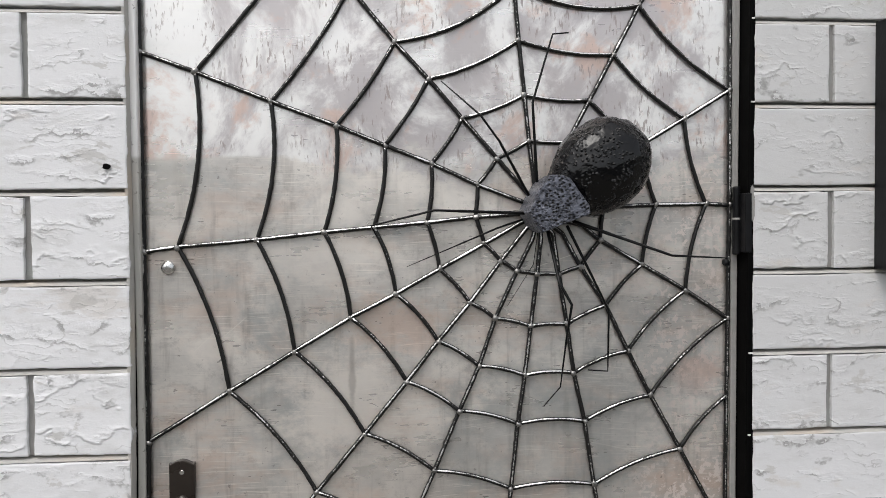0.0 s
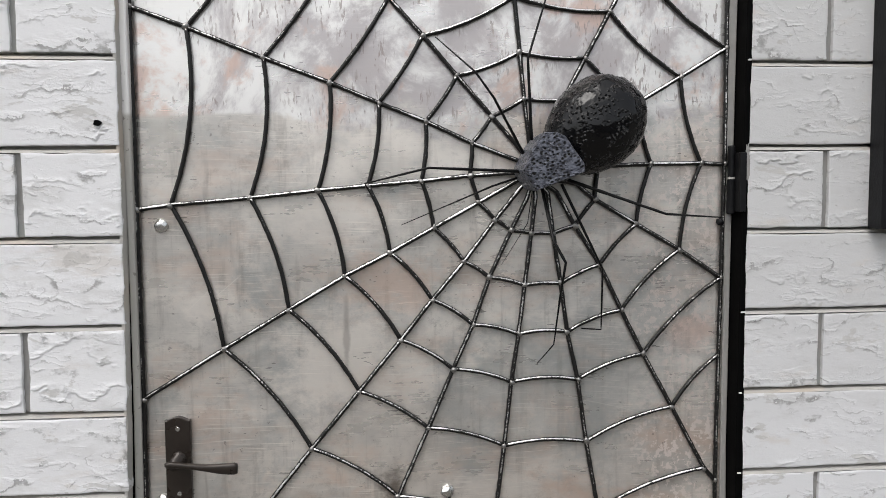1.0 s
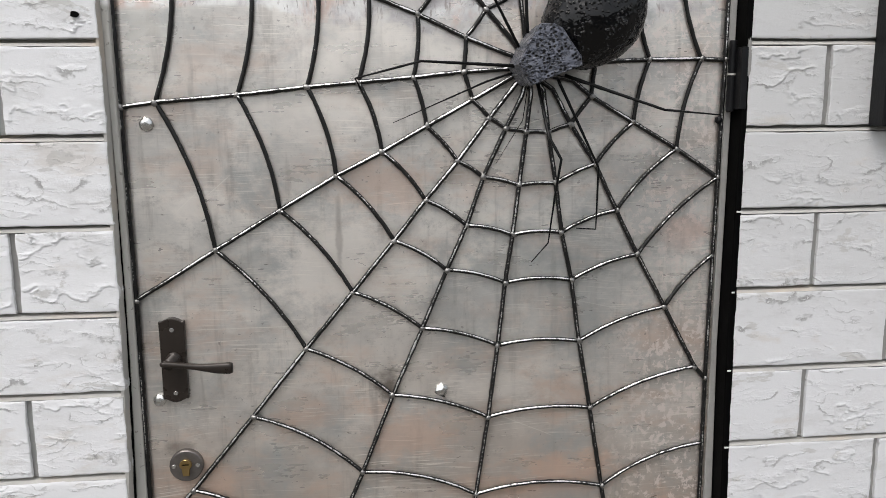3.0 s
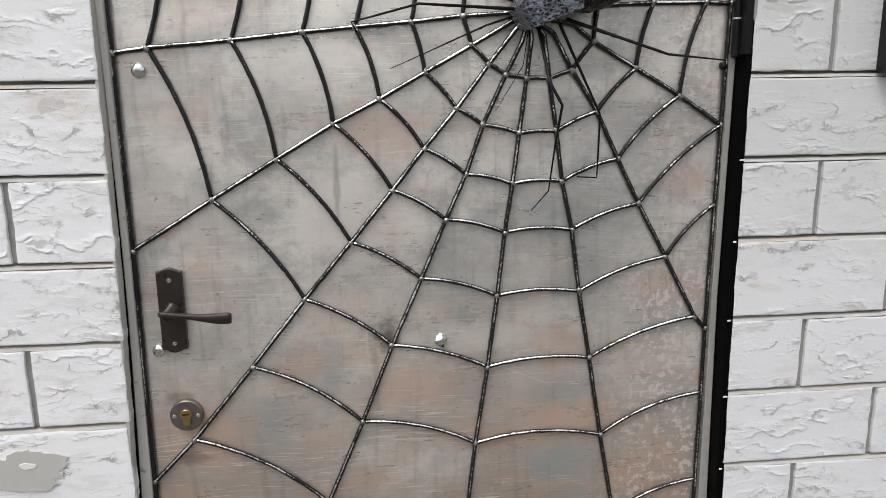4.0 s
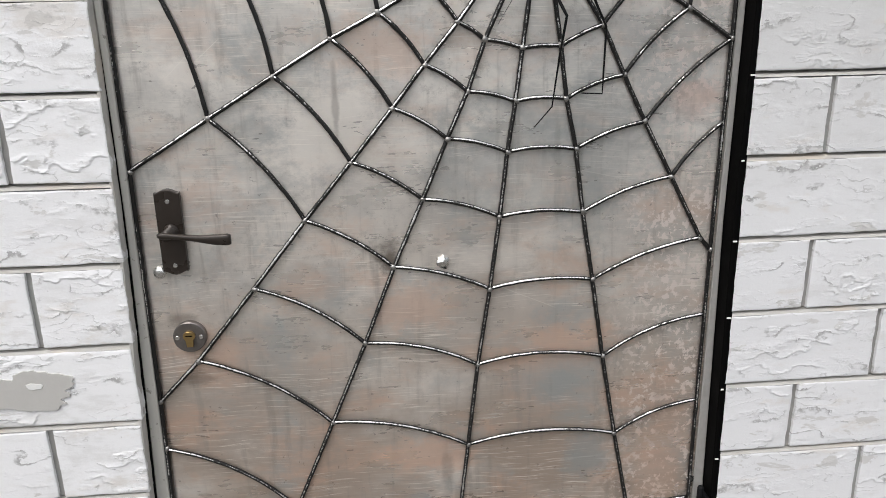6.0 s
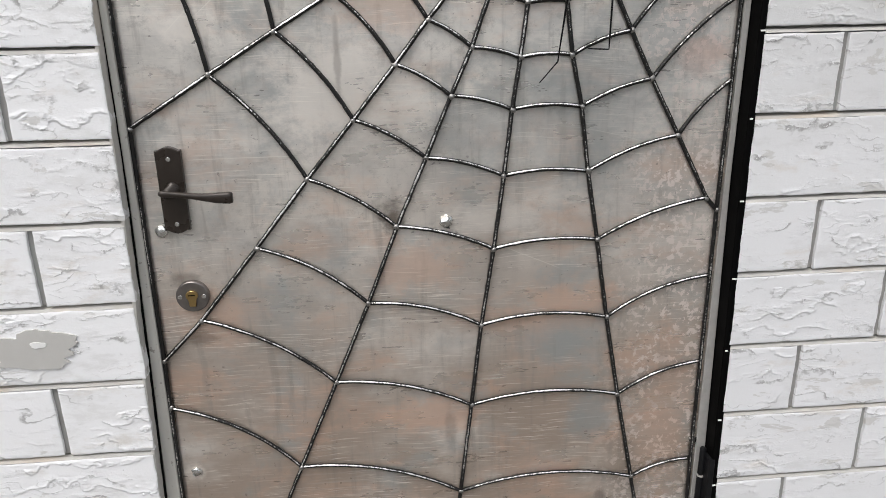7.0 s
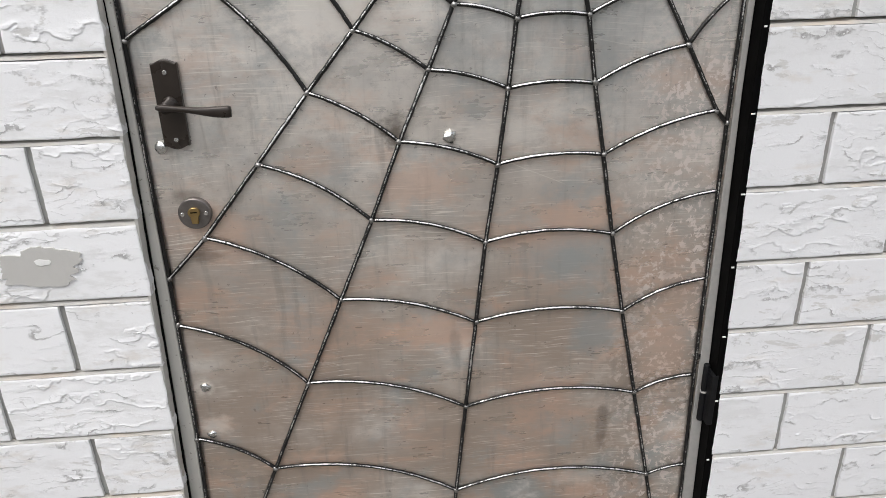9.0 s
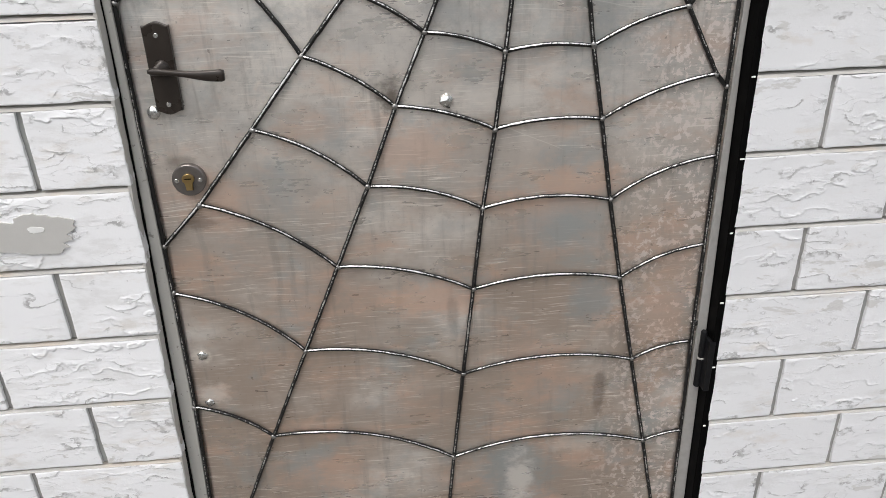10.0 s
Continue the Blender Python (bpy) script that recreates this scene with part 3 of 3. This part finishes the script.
part("lever", lever(), BRONZE, handle, smooth=True)

lock = part("lock_rosette", disc(-0.411, 0.941, 0.0268, -0.007, 0.004, 40, 0.0035), ROSETTE, door, "round worn steel rosette with a brass cylinder")
key = [(-0.411 + 0.0098 * math.cos(a), 0.9445 + 0.0086 * math.sin(a)) for a in [radians(d) for d in range(-40, 221, 20)]]
key += [(-0.4172, 0.9375), (-0.4160, 0.9255), (-0.4060, 0.9255), (-0.4048, 0.9375)]
cyl = part("cylinder", slab(key, -0.0115, -0.005, 0.0008), BRASS, lock, "brass lock cylinder")
# black bar on the face stands for the dark slot
part("keyhole", box(-0.4165, -0.4055, -0.0121, -0.0112, 0.9445, 0.9462), BLACK, lock)
for x in (-0.430, -0.3925):
    part("screw", disc(x, 0.9415, 0.0036, -0.0085, -0.0060, 16, 0.0007), STEEL, lock, "bright screw head")

# ---- steel web on the door ----
web = tagged(new("steel_spiderweb"), "spider web of welded blackened steel rods on the door", "ornament")
HUB = (0.150, 1.565)
JOINT = {}
WELDS = []


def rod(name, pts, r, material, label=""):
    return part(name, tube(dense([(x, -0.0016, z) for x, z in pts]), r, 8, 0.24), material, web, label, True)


def spoke(k, start, end, **rings):
    """A straight rod from the hub out to end, with its crossings."""
    JOINT[k] = {int(n[1:]): p for n, p in rings.items()}
    pts = [HUB, start] + [JOINT[k][n] for n in sorted(JOINT[k])] + [end]
    WELDS.extend(JOINT[k].values())
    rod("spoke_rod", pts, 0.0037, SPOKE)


def arc(a, b, sag=0.07):
    """A rod bent towards the hub between two crossings."""
    a, b, h = Vector(a), Vector(b), Vector(HUB)
    mid, n = (a + b) / 2, Vector((-(b - a).y, (b - a).x)).normalized()
    if n.dot(h - mid) < 0:
        n = -n
    s = sag * (b - a).length
    pts = [a.lerp(b, u) + n * s * 4 * u * (1 - u) for u in [i / 12 for i in range(13)]]
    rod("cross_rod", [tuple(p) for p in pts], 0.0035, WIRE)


def sag_of(k, n):
    if n == 1:
        return 0.02
    if k == 14:
        return 0.01 if n == 6 else 0.03
    if n == 2:
        return 0.04
    if k in (12, 13) and n == 4:
        return 0.085
    if k == 1:
        return 0.065 if n > 4 else 0.05
    return 0.09 if n == 10 else 0.075 if n == 9 else 0.065 if n > 6 else 0.05


spoke(1, (0.134, 1.585), (-0.472, 1.823), r1=(0.051, 1.617), r2=(-0.023, 1.651), r3=(-0.097, 1.680), r4=(-0.173, 1.711), r5=(-0.274, 1.748), r6=(-0.389, 1.793))
spoke(2, (0.129, 1.570), (-0.470, 1.515), r1=(0.047, 1.565), r2=(-0.031, 1.557), r3=(-0.116, 1.550), r4=(-0.194, 1.543), r5=(-0.299, 1.532), r6=(-0.420, 1.522))
spoke(3, (0.124, 1.557), (-0.470, 1.218), r1=(0.061, 1.522), r2=(-0.012, 1.482), r3=(-0.082, 1.443), r4=(-0.154, 1.407), r5=(-0.243, 1.355), r6=(-0.345, 1.294))
spoke(4, (0.129, 1.545), (-0.473, 0.824), r1=(0.088, 1.494), r2=(0.037, 1.427), r3=(-0.015, 1.366), r4=(-0.066, 1.302), r5=(-0.134, 1.220), r6=(-0.211, 1.129), r7=(-0.301, 1.018), r8=(-0.402, 0.896))
spoke(5, (0.140, 1.529), (-0.478, 0.085), r1=(0.114, 1.477), r2=(0.078, 1.401), r3=(0.051, 1.324), r4=(0.018, 1.252), r5=(-0.023, 1.156), r6=(-0.073, 1.044), r7=(-0.126, 0.911), r8=(-0.189, 0.765), r9=(-0.262, 0.597), r10=(-0.344, 0.406))
spoke(6, (0.154, 1.531), (-0.024, 0.03), r1=(0.147, 1.472), r2=(0.136, 1.387), r3=(0.126, 1.307), r4=(0.114, 1.228), r5=(0.102, 1.122), r6=(0.086, 0.998), r7=(0.065, 0.860), r8=(0.047, 0.703), r9=(0.026, 0.520), r10=(0.004, 0.318))
spoke(7, (0.174, 1.536), (0.449, 0.03), r1=(0.183, 1.471), r2=(0.196, 1.389), r3=(0.207, 1.309), r4=(0.225, 1.229), r5=(0.240, 1.124), r6=(0.261, 1.006), r7=(0.285, 0.862), r8=(0.314, 0.707), r9=(0.351, 0.526), r10=(0.392, 0.322))
spoke(8, (0.189, 1.538), (0.463, 1.049), r1=(0.219, 1.483), r2=(0.261, 1.419), r3=(0.298, 1.343), r4=(0.336, 1.269), r5=(0.386, 1.178), r6=(0.444, 1.071))
spoke(9, (0.222, 1.551), (0.468, 1.394), r1=(0.252, 1.526), r2=(0.322, 1.485), r3=(0.396, 1.442))
spoke(10, (0.200, 1.578), (0.471, 1.582), r1=(0.258, 1.580), r2=(0.346, 1.583), r3=(0.431, 1.584))
spoke(11, (0.200, 1.607), (0.471, 1.771), r1=(0.250, 1.638), r2=(0.322, 1.682), r3=(0.394, 1.724))
spoke(12, (0.165, 1.625), (0.378, 2.012), r1=(0.198, 1.685), r2=(0.235, 1.753), r3=(0.275, 1.827), r4=(0.318, 1.907))
spoke(13, (0.143, 1.623), (0.107, 2.012), r1=(0.135, 1.687), r2=(0.128, 1.761), r3=(0.119, 1.848), r4=(0.112, 1.935))
spoke(14, (0.139, 1.595), (-0.223, 2.012), r1=(0.083, 1.659), r2=(0.027, 1.723), r3=(-0.027, 1.785), r4=(-0.080, 1.843), r5=(-0.150, 1.927), r6=(-0.218, 2.006))
for k in range(1, 15):
    nxt = k % 14 + 1
    for n in JOINT[k]:
        if n in JOINT[nxt]:
            arc(JOINT[k][n], JOINT[nxt][n], sag_of(k, n))
for a, b, sag in (
    (JOINT[8][4], (0.468, 1.394), 0.05), (JOINT[8][5], (0.465, 1.264), 0.05), (JOINT[7][7], (0.463, 0.931), 0.07),
    (JOINT[7][8], (0.463, 0.764), 0.07), (JOINT[7][9], (0.464, 0.558), 0.07), (JOINT[7][10], (0.470, 0.341), 0.05),
    ((-0.475, 0.734), JOINT[5][9], 0.08), ((-0.480, 0.489), JOINT[5][10], 0.07), ((0.471, 1.771), JOINT[12][4], 0.06),
):
    arc(a, b, sag)
zs = [0.03 + 1.98 * i / 40 for i in range(41)]
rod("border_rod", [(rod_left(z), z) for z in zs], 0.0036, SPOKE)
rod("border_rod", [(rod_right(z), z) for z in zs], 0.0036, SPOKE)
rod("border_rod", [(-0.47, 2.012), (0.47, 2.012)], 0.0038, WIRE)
bead_meshes = []
for i in range(4):
    bm = bmesh.new()
    bmesh.ops.create_icosphere(bm, subdivisions=2, radius=0.0053)
    for v in bm.verts:
        v.co *= 1 + 0.35 * noise.noise(v.co * 180 + Vector((i * 7, 0, 0)))
        v.co.y *= 0.85
    me = bpy.data.meshes.new("weld")
    bm.to_mesh(me)
    bm.free()
    bead_meshes.append(me)
rng = random.Random(4)
ends = [(-0.472, 1.823), (-0.470, 1.515), (-0.470, 1.218), (-0.473, 0.824), (-0.475, 0.734), (-0.480, 0.489), (0.463, 1.049), (0.468, 1.394), (0.471, 1.582), (0.471, 1.771)]
for x, z in WELDS + ends:
    b = link("weld", rng.choice(bead_meshes), WELD, web, "", True)
    b.matrix_basis = pose(x + rng.uniform(-0.001, 0.001), -0.0025, z + rng.uniform(-0.001, 0.001), 0, rng.uniform(0, 360), 0) @ Matrix.Diagonal((rng.uniform(0.8, 1.25), 1, rng.uniform(0.8, 1.1), 1))

# ---- steel spider sculpture on the web, built in parts ----
spider = tagged(new("spider_sculpture"), "black steel spider with glossy round body and porous head", "ornament")


def abdomen():
    """The lumpy, egg-shaped ball, thick with enamel."""
    bm = bmesh.new()
    bmesh.ops.create_icosphere(bm, subdivisions=6, radius=1.0)
    turn = Matrix.Rotation(radians(-38), 4, "Y")
    for v in bm.verts:
        n = v.co.normalized()
        s = 1 + 0.030 * noise.noise(n * 2.0) + 0.014 * noise.noise(n * 6.0) + 0.006 * noise.noise(n * 17.0)
        drop = max(0.0, noise.noise(n * 26.0) - 0.25) * 0.035
        egg = 1 - 0.06 * n.x
        v.co = turn @ (Vector((n.x * 0.086, n.y * 0.058, n.z * 0.070 / egg)) * (s + drop)) + Vector((0.2345, -0.057, 1.640))
    return bm


def head():
    """A faceted porous wedge."""
    bm = bmesh.new()
    face = [(0.113, 1.570), (0.120, 1.556), (0.133, 1.539), (0.206, 1.567), (0.204, 1.580), (0.175, 1.620), (0.163, 1.625), (0.143, 1.625), (0.128, 1.603)]
    cx, cz = 0.157, 1.584
    loops = []
    for y, k in ((0.002, 0.90), (-0.070, 0.99), (-0.108, 1.0), (-0.113, 0.95), (-0.114, 0.5)):
        loops.append([bm.verts.new((cx + (x - cx) * k, y, cz + (z - cz) * k)) for x, z in face])
    loops.append([bm.verts.new((cx, -0.1145, cz))])
    n = len(face)
    for a, b in zip(loops, loops[1:]):
        for k in range(n):
            j = (k + 1) % n
            bm.faces.new((a[k], a[j], b[j], b[k]) if len(b) > 1 else (a[k], a[j], b[0]))
    bm.faces.new(loops[0])
    bmesh.ops.subdivide_edges(bm, edges=bm.edges[:], cuts=5, use_grid_fill=True)
    for v in bm.verts:
        q = v.co * 90
        v.co += Vector((noise.noise(q), noise.noise(q + Vector((5, 0, 0))), noise.noise(q + Vector((0, 5, 0))))) * 0.0007
        v.co += Vector((0, 1, 0)) * max(0.0, noise.noise(v.co * 320)) * 0.0022
    return bm


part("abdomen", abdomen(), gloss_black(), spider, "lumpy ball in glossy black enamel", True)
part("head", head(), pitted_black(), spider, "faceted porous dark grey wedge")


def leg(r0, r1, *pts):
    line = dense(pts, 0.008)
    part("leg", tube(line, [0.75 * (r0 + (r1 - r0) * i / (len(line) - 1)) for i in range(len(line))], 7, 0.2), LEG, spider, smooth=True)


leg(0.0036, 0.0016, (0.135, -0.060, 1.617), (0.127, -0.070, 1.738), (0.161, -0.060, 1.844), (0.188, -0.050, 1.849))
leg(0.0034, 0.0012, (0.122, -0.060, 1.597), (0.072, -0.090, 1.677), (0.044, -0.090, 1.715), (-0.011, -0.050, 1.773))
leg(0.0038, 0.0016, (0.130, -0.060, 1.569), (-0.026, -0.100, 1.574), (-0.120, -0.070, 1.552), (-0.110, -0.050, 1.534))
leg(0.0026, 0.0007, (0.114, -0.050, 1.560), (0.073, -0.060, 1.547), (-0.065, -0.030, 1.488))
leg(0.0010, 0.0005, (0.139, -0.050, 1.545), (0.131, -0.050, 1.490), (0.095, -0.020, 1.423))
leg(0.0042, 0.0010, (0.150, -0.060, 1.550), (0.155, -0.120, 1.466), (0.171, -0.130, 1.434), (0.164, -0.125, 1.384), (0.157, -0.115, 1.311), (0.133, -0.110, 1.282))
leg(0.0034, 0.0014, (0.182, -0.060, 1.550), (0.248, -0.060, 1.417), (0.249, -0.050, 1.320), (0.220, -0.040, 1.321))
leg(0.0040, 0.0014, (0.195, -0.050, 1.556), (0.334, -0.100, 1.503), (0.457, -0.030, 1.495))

# ---- panel on the wall ----
panel = tagged(new("metal_panel"), "black-painted metal panel fixed to the block wall", "panel")
part("board", box(0.720, 1.180, -0.060, -0.036, 1.490, 1.862, 0.003), BLACK, panel)
for x0, x1, z0, z1 in ((0.702, 0.724, 1.475, 1.877), (1.176, 1.194, 1.475, 1.877), (0.724, 1.176, 1.475, 1.493), (0.724, 1.176, 1.859, 1.877)):
    part("rim", box(x0, x1, -0.070, -0.034, z0, z1, 0.002), HINGE, panel)

# ---- filler bits on the black jamb ----
for i, z in enumerate((1.881, 1.747, 1.340, 1.206, 1.071, 0.934, 0.798, 0.657, 0.515, 0.374)):
    w = 0.0035 + 0.001 * (i % 3)
    tagged(part("filler_bit", box(leaf_right(z) + 0.0025, leaf_right(z) + 0.0025 + 1.4 * w, -0.0342, -0.0315, z - 0.0013, z + 0.0013, 0.0006), CHIP), "small pale bit of filler on the black jamb", "filler", "filler bits on the jamb")


# ---- blocks of the wall ----
COURSE = {
    -1: [2.017, 1.882, 1.747, 1.610, 1.4755, 1.3425, 1.2105, 1.083, 0.9475, 0.8115, 0.674, 0.538, 0.397, 0.250, 0.100],
    1: [2.017, 1.882, 1.747, 1.613, 1.478, 1.346, 1.214, 1.0775, 0.946, 0.8095, 0.673, 0.531, 0.387, 0.248, 0.100],
}
TABLE = np.random.default_rng(5).random((256, 256))


def lattice(x, z):
    """Smooth noise from 0 to 1 on arrays of places."""
    i, j = np.floor(x).astype(int), np.floor(z).astype(int)
    u, v = x - i, z - j
    u, v = u * u * (3 - 2 * u), v * v * (3 - 2 * v)
    i, j, i1, j1 = i % 256, j % 256, (i + 1) % 256, (j + 1) % 256
    return (TABLE[i, j] * (1 - u) + TABLE[i1, j] * u) * (1 - v) + (TABLE[i, j1] * (1 - u) + TABLE[i1, j1] * u) * v


def rough_field(x, z, octaves, off):
    """Several octaves of the noise, about -0.5 to 0.5."""
    total, size = 0.0, 0.5
    for o in range(octaves):
        total = total + size * (lattice(x * 2 ** o + off * 17.3 + o * 31.7, z * 2 ** o + off * 7.9 + o * 11.1) - 0.5)
        size *= 0.56
    return total


def fade(v, lo, hi):
    t = np.clip((v - lo) / (hi - lo), 0, 1)
    return t * t * (3 - 2 * t)


def cleft(x, z, seed):
    """How far the split face stands out: plates that overlap downwards."""
    lean = 0.16 * (lattice(np.array(seed * 3.1), np.array(0.5)) - 0.5)
    strong = 0.55 + 0.9 * lattice(np.array(seed * 5.3), np.array(9.5))
    way = z / 0.055 + x * lean / 0.055 + 2.0 * rough_field(x * 8, z * 12, 3, seed) + 1.3 * rough_field(x * 30, z * 42, 5, seed + 3)
    plate = (1 - way % 1.0) ** 8 * fade(rough_field(x * 10, z * 16, 3, seed + 7), 0.0, 0.14)
    return strong * 0.0019 * plate + 0.0007 * rough_field(x * 12, z * 18, 4, seed + 19)


def block(x0, x1, z0, z1, seed, cell=0.0020):
    """A split-face block: cleft front with ledges, ragged rims and plain sides."""
    w, h = x1 - x0, z1 - z0
    nx, nz = max(6, int(w / cell)), max(6, int(h / (cell * 0.68)))
    u, v = np.meshgrid(np.linspace(0, 1, nx + 1), np.linspace(0, 1, nz + 1))
    x, z = (u - 0.5) * w, (v - 0.5) * h
    edge = np.minimum(np.minimum(u, 1 - u) * w, np.minimum(v, 1 - v) * h)
    y = 0.0004 - np.clip(cleft(x, z, seed), -0.001, 0.003) * fade(edge, -0.003, 0.005) + 0.0008 * np.clip(1 - edge / 0.0025, 0, 1) ** 2
    for col, k in ((0, 3), (nx, 5)):
        x[:, col] += 0.0040 * rough_field(z[:, col] * 40, z[:, col] * 0 + k, 4, seed)
    for row, k in ((0, 7), (nz, 9)):
        z[row, :] += 0.0036 * rough_field(x[row, :] * 30, x[row, :] * 0 + k, 4, seed)
    verts = np.stack([x, y, z], -1).reshape(-1, 3).tolist()
    n = nx + 1
    a = (np.arange(nz)[:, None] * n + np.arange(nx)[None, :]).ravel()
    faces = np.stack([a, a + 1, a + n + 1, a + n], -1).tolist()
    rim = list(range(nx)) + [j * n + nx for j in range(nz)] + [nz * n + i for i in range(nx, 0, -1)] + [j * n for j in range(nz, 0, -1)]
    base, m = len(verts), len(rim)
    verts += [verts[b] for b in rim]
    verts += [(verts[b][0], 0.03, verts[b][2]) for b in rim]
    for k in range(m):
        j = (k + 1) % m
        faces.append((base + j, base + k, base + m + k, base + m + j))
    mesh = bpy.data.meshes.new("block")
    mesh.from_pydata(verts, [], faces)
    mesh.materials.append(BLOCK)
    mesh.polygons.foreach_set("use_smooth", [True] * (nx * nz) + [False] * m)
    ob = new("block", mesh)
    ob.location = ((x0 + x1) / 2, -0.0345, (z0 + z1) / 2)
    ob.parent = front_wall
    return ob


def ragged(cx, cz, rx, rz, seed, n=40):
    pts = []
    for i in range(n):
        a = 2 * math.pi * i / n
        r = 1 + 0.42 * noise.noise(Vector((math.cos(a) * 1.6, math.sin(a) * 1.6, seed))) + 0.22 * noise.noise(Vector((math.cos(a) * 5, math.sin(a) * 5, seed))) + 0.10 * noise.noise(Vector((math.cos(a) * 13, math.sin(a) * 13, seed)))
        pts.append((cx + rx * r * math.cos(a), cz + rz * r * math.sin(a)))
    return pts


part("filler_patch", slab(ragged(-0.662, 0.876, 0.072, 0.033, 3.3, 70), -0.0370, -0.030, 0.0004), PATCH, front_wall, "ragged patch of grey filler")
part("mortar_smear", slab(ragged(0.4955, 1.583, 0.0055, 0.026, 2.2, 40), -0.0340, -0.030, 0.0003), GROUT, frame_ob, "grey mortar smeared beside the hinge")
part("paint_spot", slab(ragged(-0.653, 0.884, 0.014, 0.005, 8.1, 24), -0.0380, -0.034, 0.0004), CHIP, front_wall, "white spot in the filler")
# proud black disc paints in the dark of a small hole
part("hole", slab(ragged(-0.513, 1.644, 0.0055, 0.0042, 5.0, 14), -0.0385, -0.030), BLACK, front_wall, "small dark hole in a block")

def bed_joint(x0, x1, z, h):
    """A struck bed joint: deep under the upper block, sloping out to the lower one."""
    bm = bmesh.new()
    n = 40
    rows = []
    for i in range(n + 1):
        x = x0 + (x1 - x0) * i / n
        w = 0.0012 * noise.noise(Vector((x * 14, z * 9, 2.0)))
        rows.append([bm.verts.new(p) for p in ((x, -0.0120, z + 0.0010), (x, -0.0140 + w, z - 0.0024 + w), (x, -0.0300 + w, z - 0.0048 + w), (x, -0.0330 + w, z - h + 0.0005), (x, -0.0120, z - h - 0.001))])
    for a, b in zip(rows, rows[1:]):
        for k in range(5):
            bm.faces.new((a[k], a[(k + 1) % 5], b[(k + 1) % 5], b[k]))
    bm.faces.new(rows[0])
    bm.faces.new(rows[-1])
    part("bed_joint", bm, MORTAR, front_wall)


rng = random.Random(11)
seed = 0
JOINT_W = 0.0105


def joint_at(side, half, z):
    """Where the first head joint beside the door lies in a course."""
    if side < 0:
        return lerp(z, (0.2, -0.664), (0.465, -0.655), (0.74, -0.645), (1.02, -0.632), (1.9, -0.628)) if half else lerp(z, (0.38, -0.791), (0.585, -0.788), (0.9, -0.778), (1.9, -0.774))
    return lerp(z, (0.2, 0.640), (0.46, 0.638), (0.735, 0.630), (1.0, 0.626), (1.9, 0.629)) if half else lerp(z, (0.31, 0.782), (0.59, 0.775), (0.87, 0.768), (1.9, 0.770))


for side, wall_edge in ((-1, wall_left), (1, wall_right)):
    rows = COURSE[side]
    for z in rows[1:]:
        lo, hi = sorted((wall_edge(z) + side * 0.001, side * 2.05))
        bed_joint(lo, hi, z, 0.0100)
    for k in range(len(rows) - 1):
        z1, z0 = rows[k] - 0.0100, rows[k + 1]
        zc = (z0 + z1) / 2
        x, end = wall_edge(zc), joint_at(side, k % 2 == 1, zc)
        while abs(x) < 1.95:
            a, b = x, max(-2.05, min(2.05, end - side * JOINT_W / 2))
            seed += 1
            block(min(a, b), max(a, b), z0 + rng.uniform(0, 0.0008), z1 - rng.uniform(0, 0.0015), seed, 0.0020 if abs(a) < 0.9 else 0.02)
            # darker mortar stands in for the lesser light in head joints
            part("head_joint", box(min(b, b + side * JOINT_W) - 0.001, max(b, b + side * JOINT_W) + 0.001, -0.0270, -0.0150, z0 + 0.0005, z1 + 0.0005), GROUT, front_wall)
            x, end = b + side * JOINT_W, end + side * (0.288 + rng.uniform(-0.003, 0.003))

# courses over the door head
z0, k = 2.017, 0
while z0 < 2.95:
    z1 = min(z0 + 0.1245, 2.998)
    if z0 < DOOR_TOP + 0.05:
        spans = ((-2.05, wall_left(z0)), (wall_right(z0), 2.05))
    else:
        spans = ((-2.05, 2.05),)
    for lo, hi in spans:
        x = lo
        ln = 0.283 if k % 2 else 0.140
        while x < hi - 0.03:
            b = min(hi, x + ln - JOINT_W)
            seed += 1
            block(x, b, z0, z1, seed, 0.02)
            x, ln = b + JOINT_W, 0.283
    z0, k = z1 + 0.010, k + 1
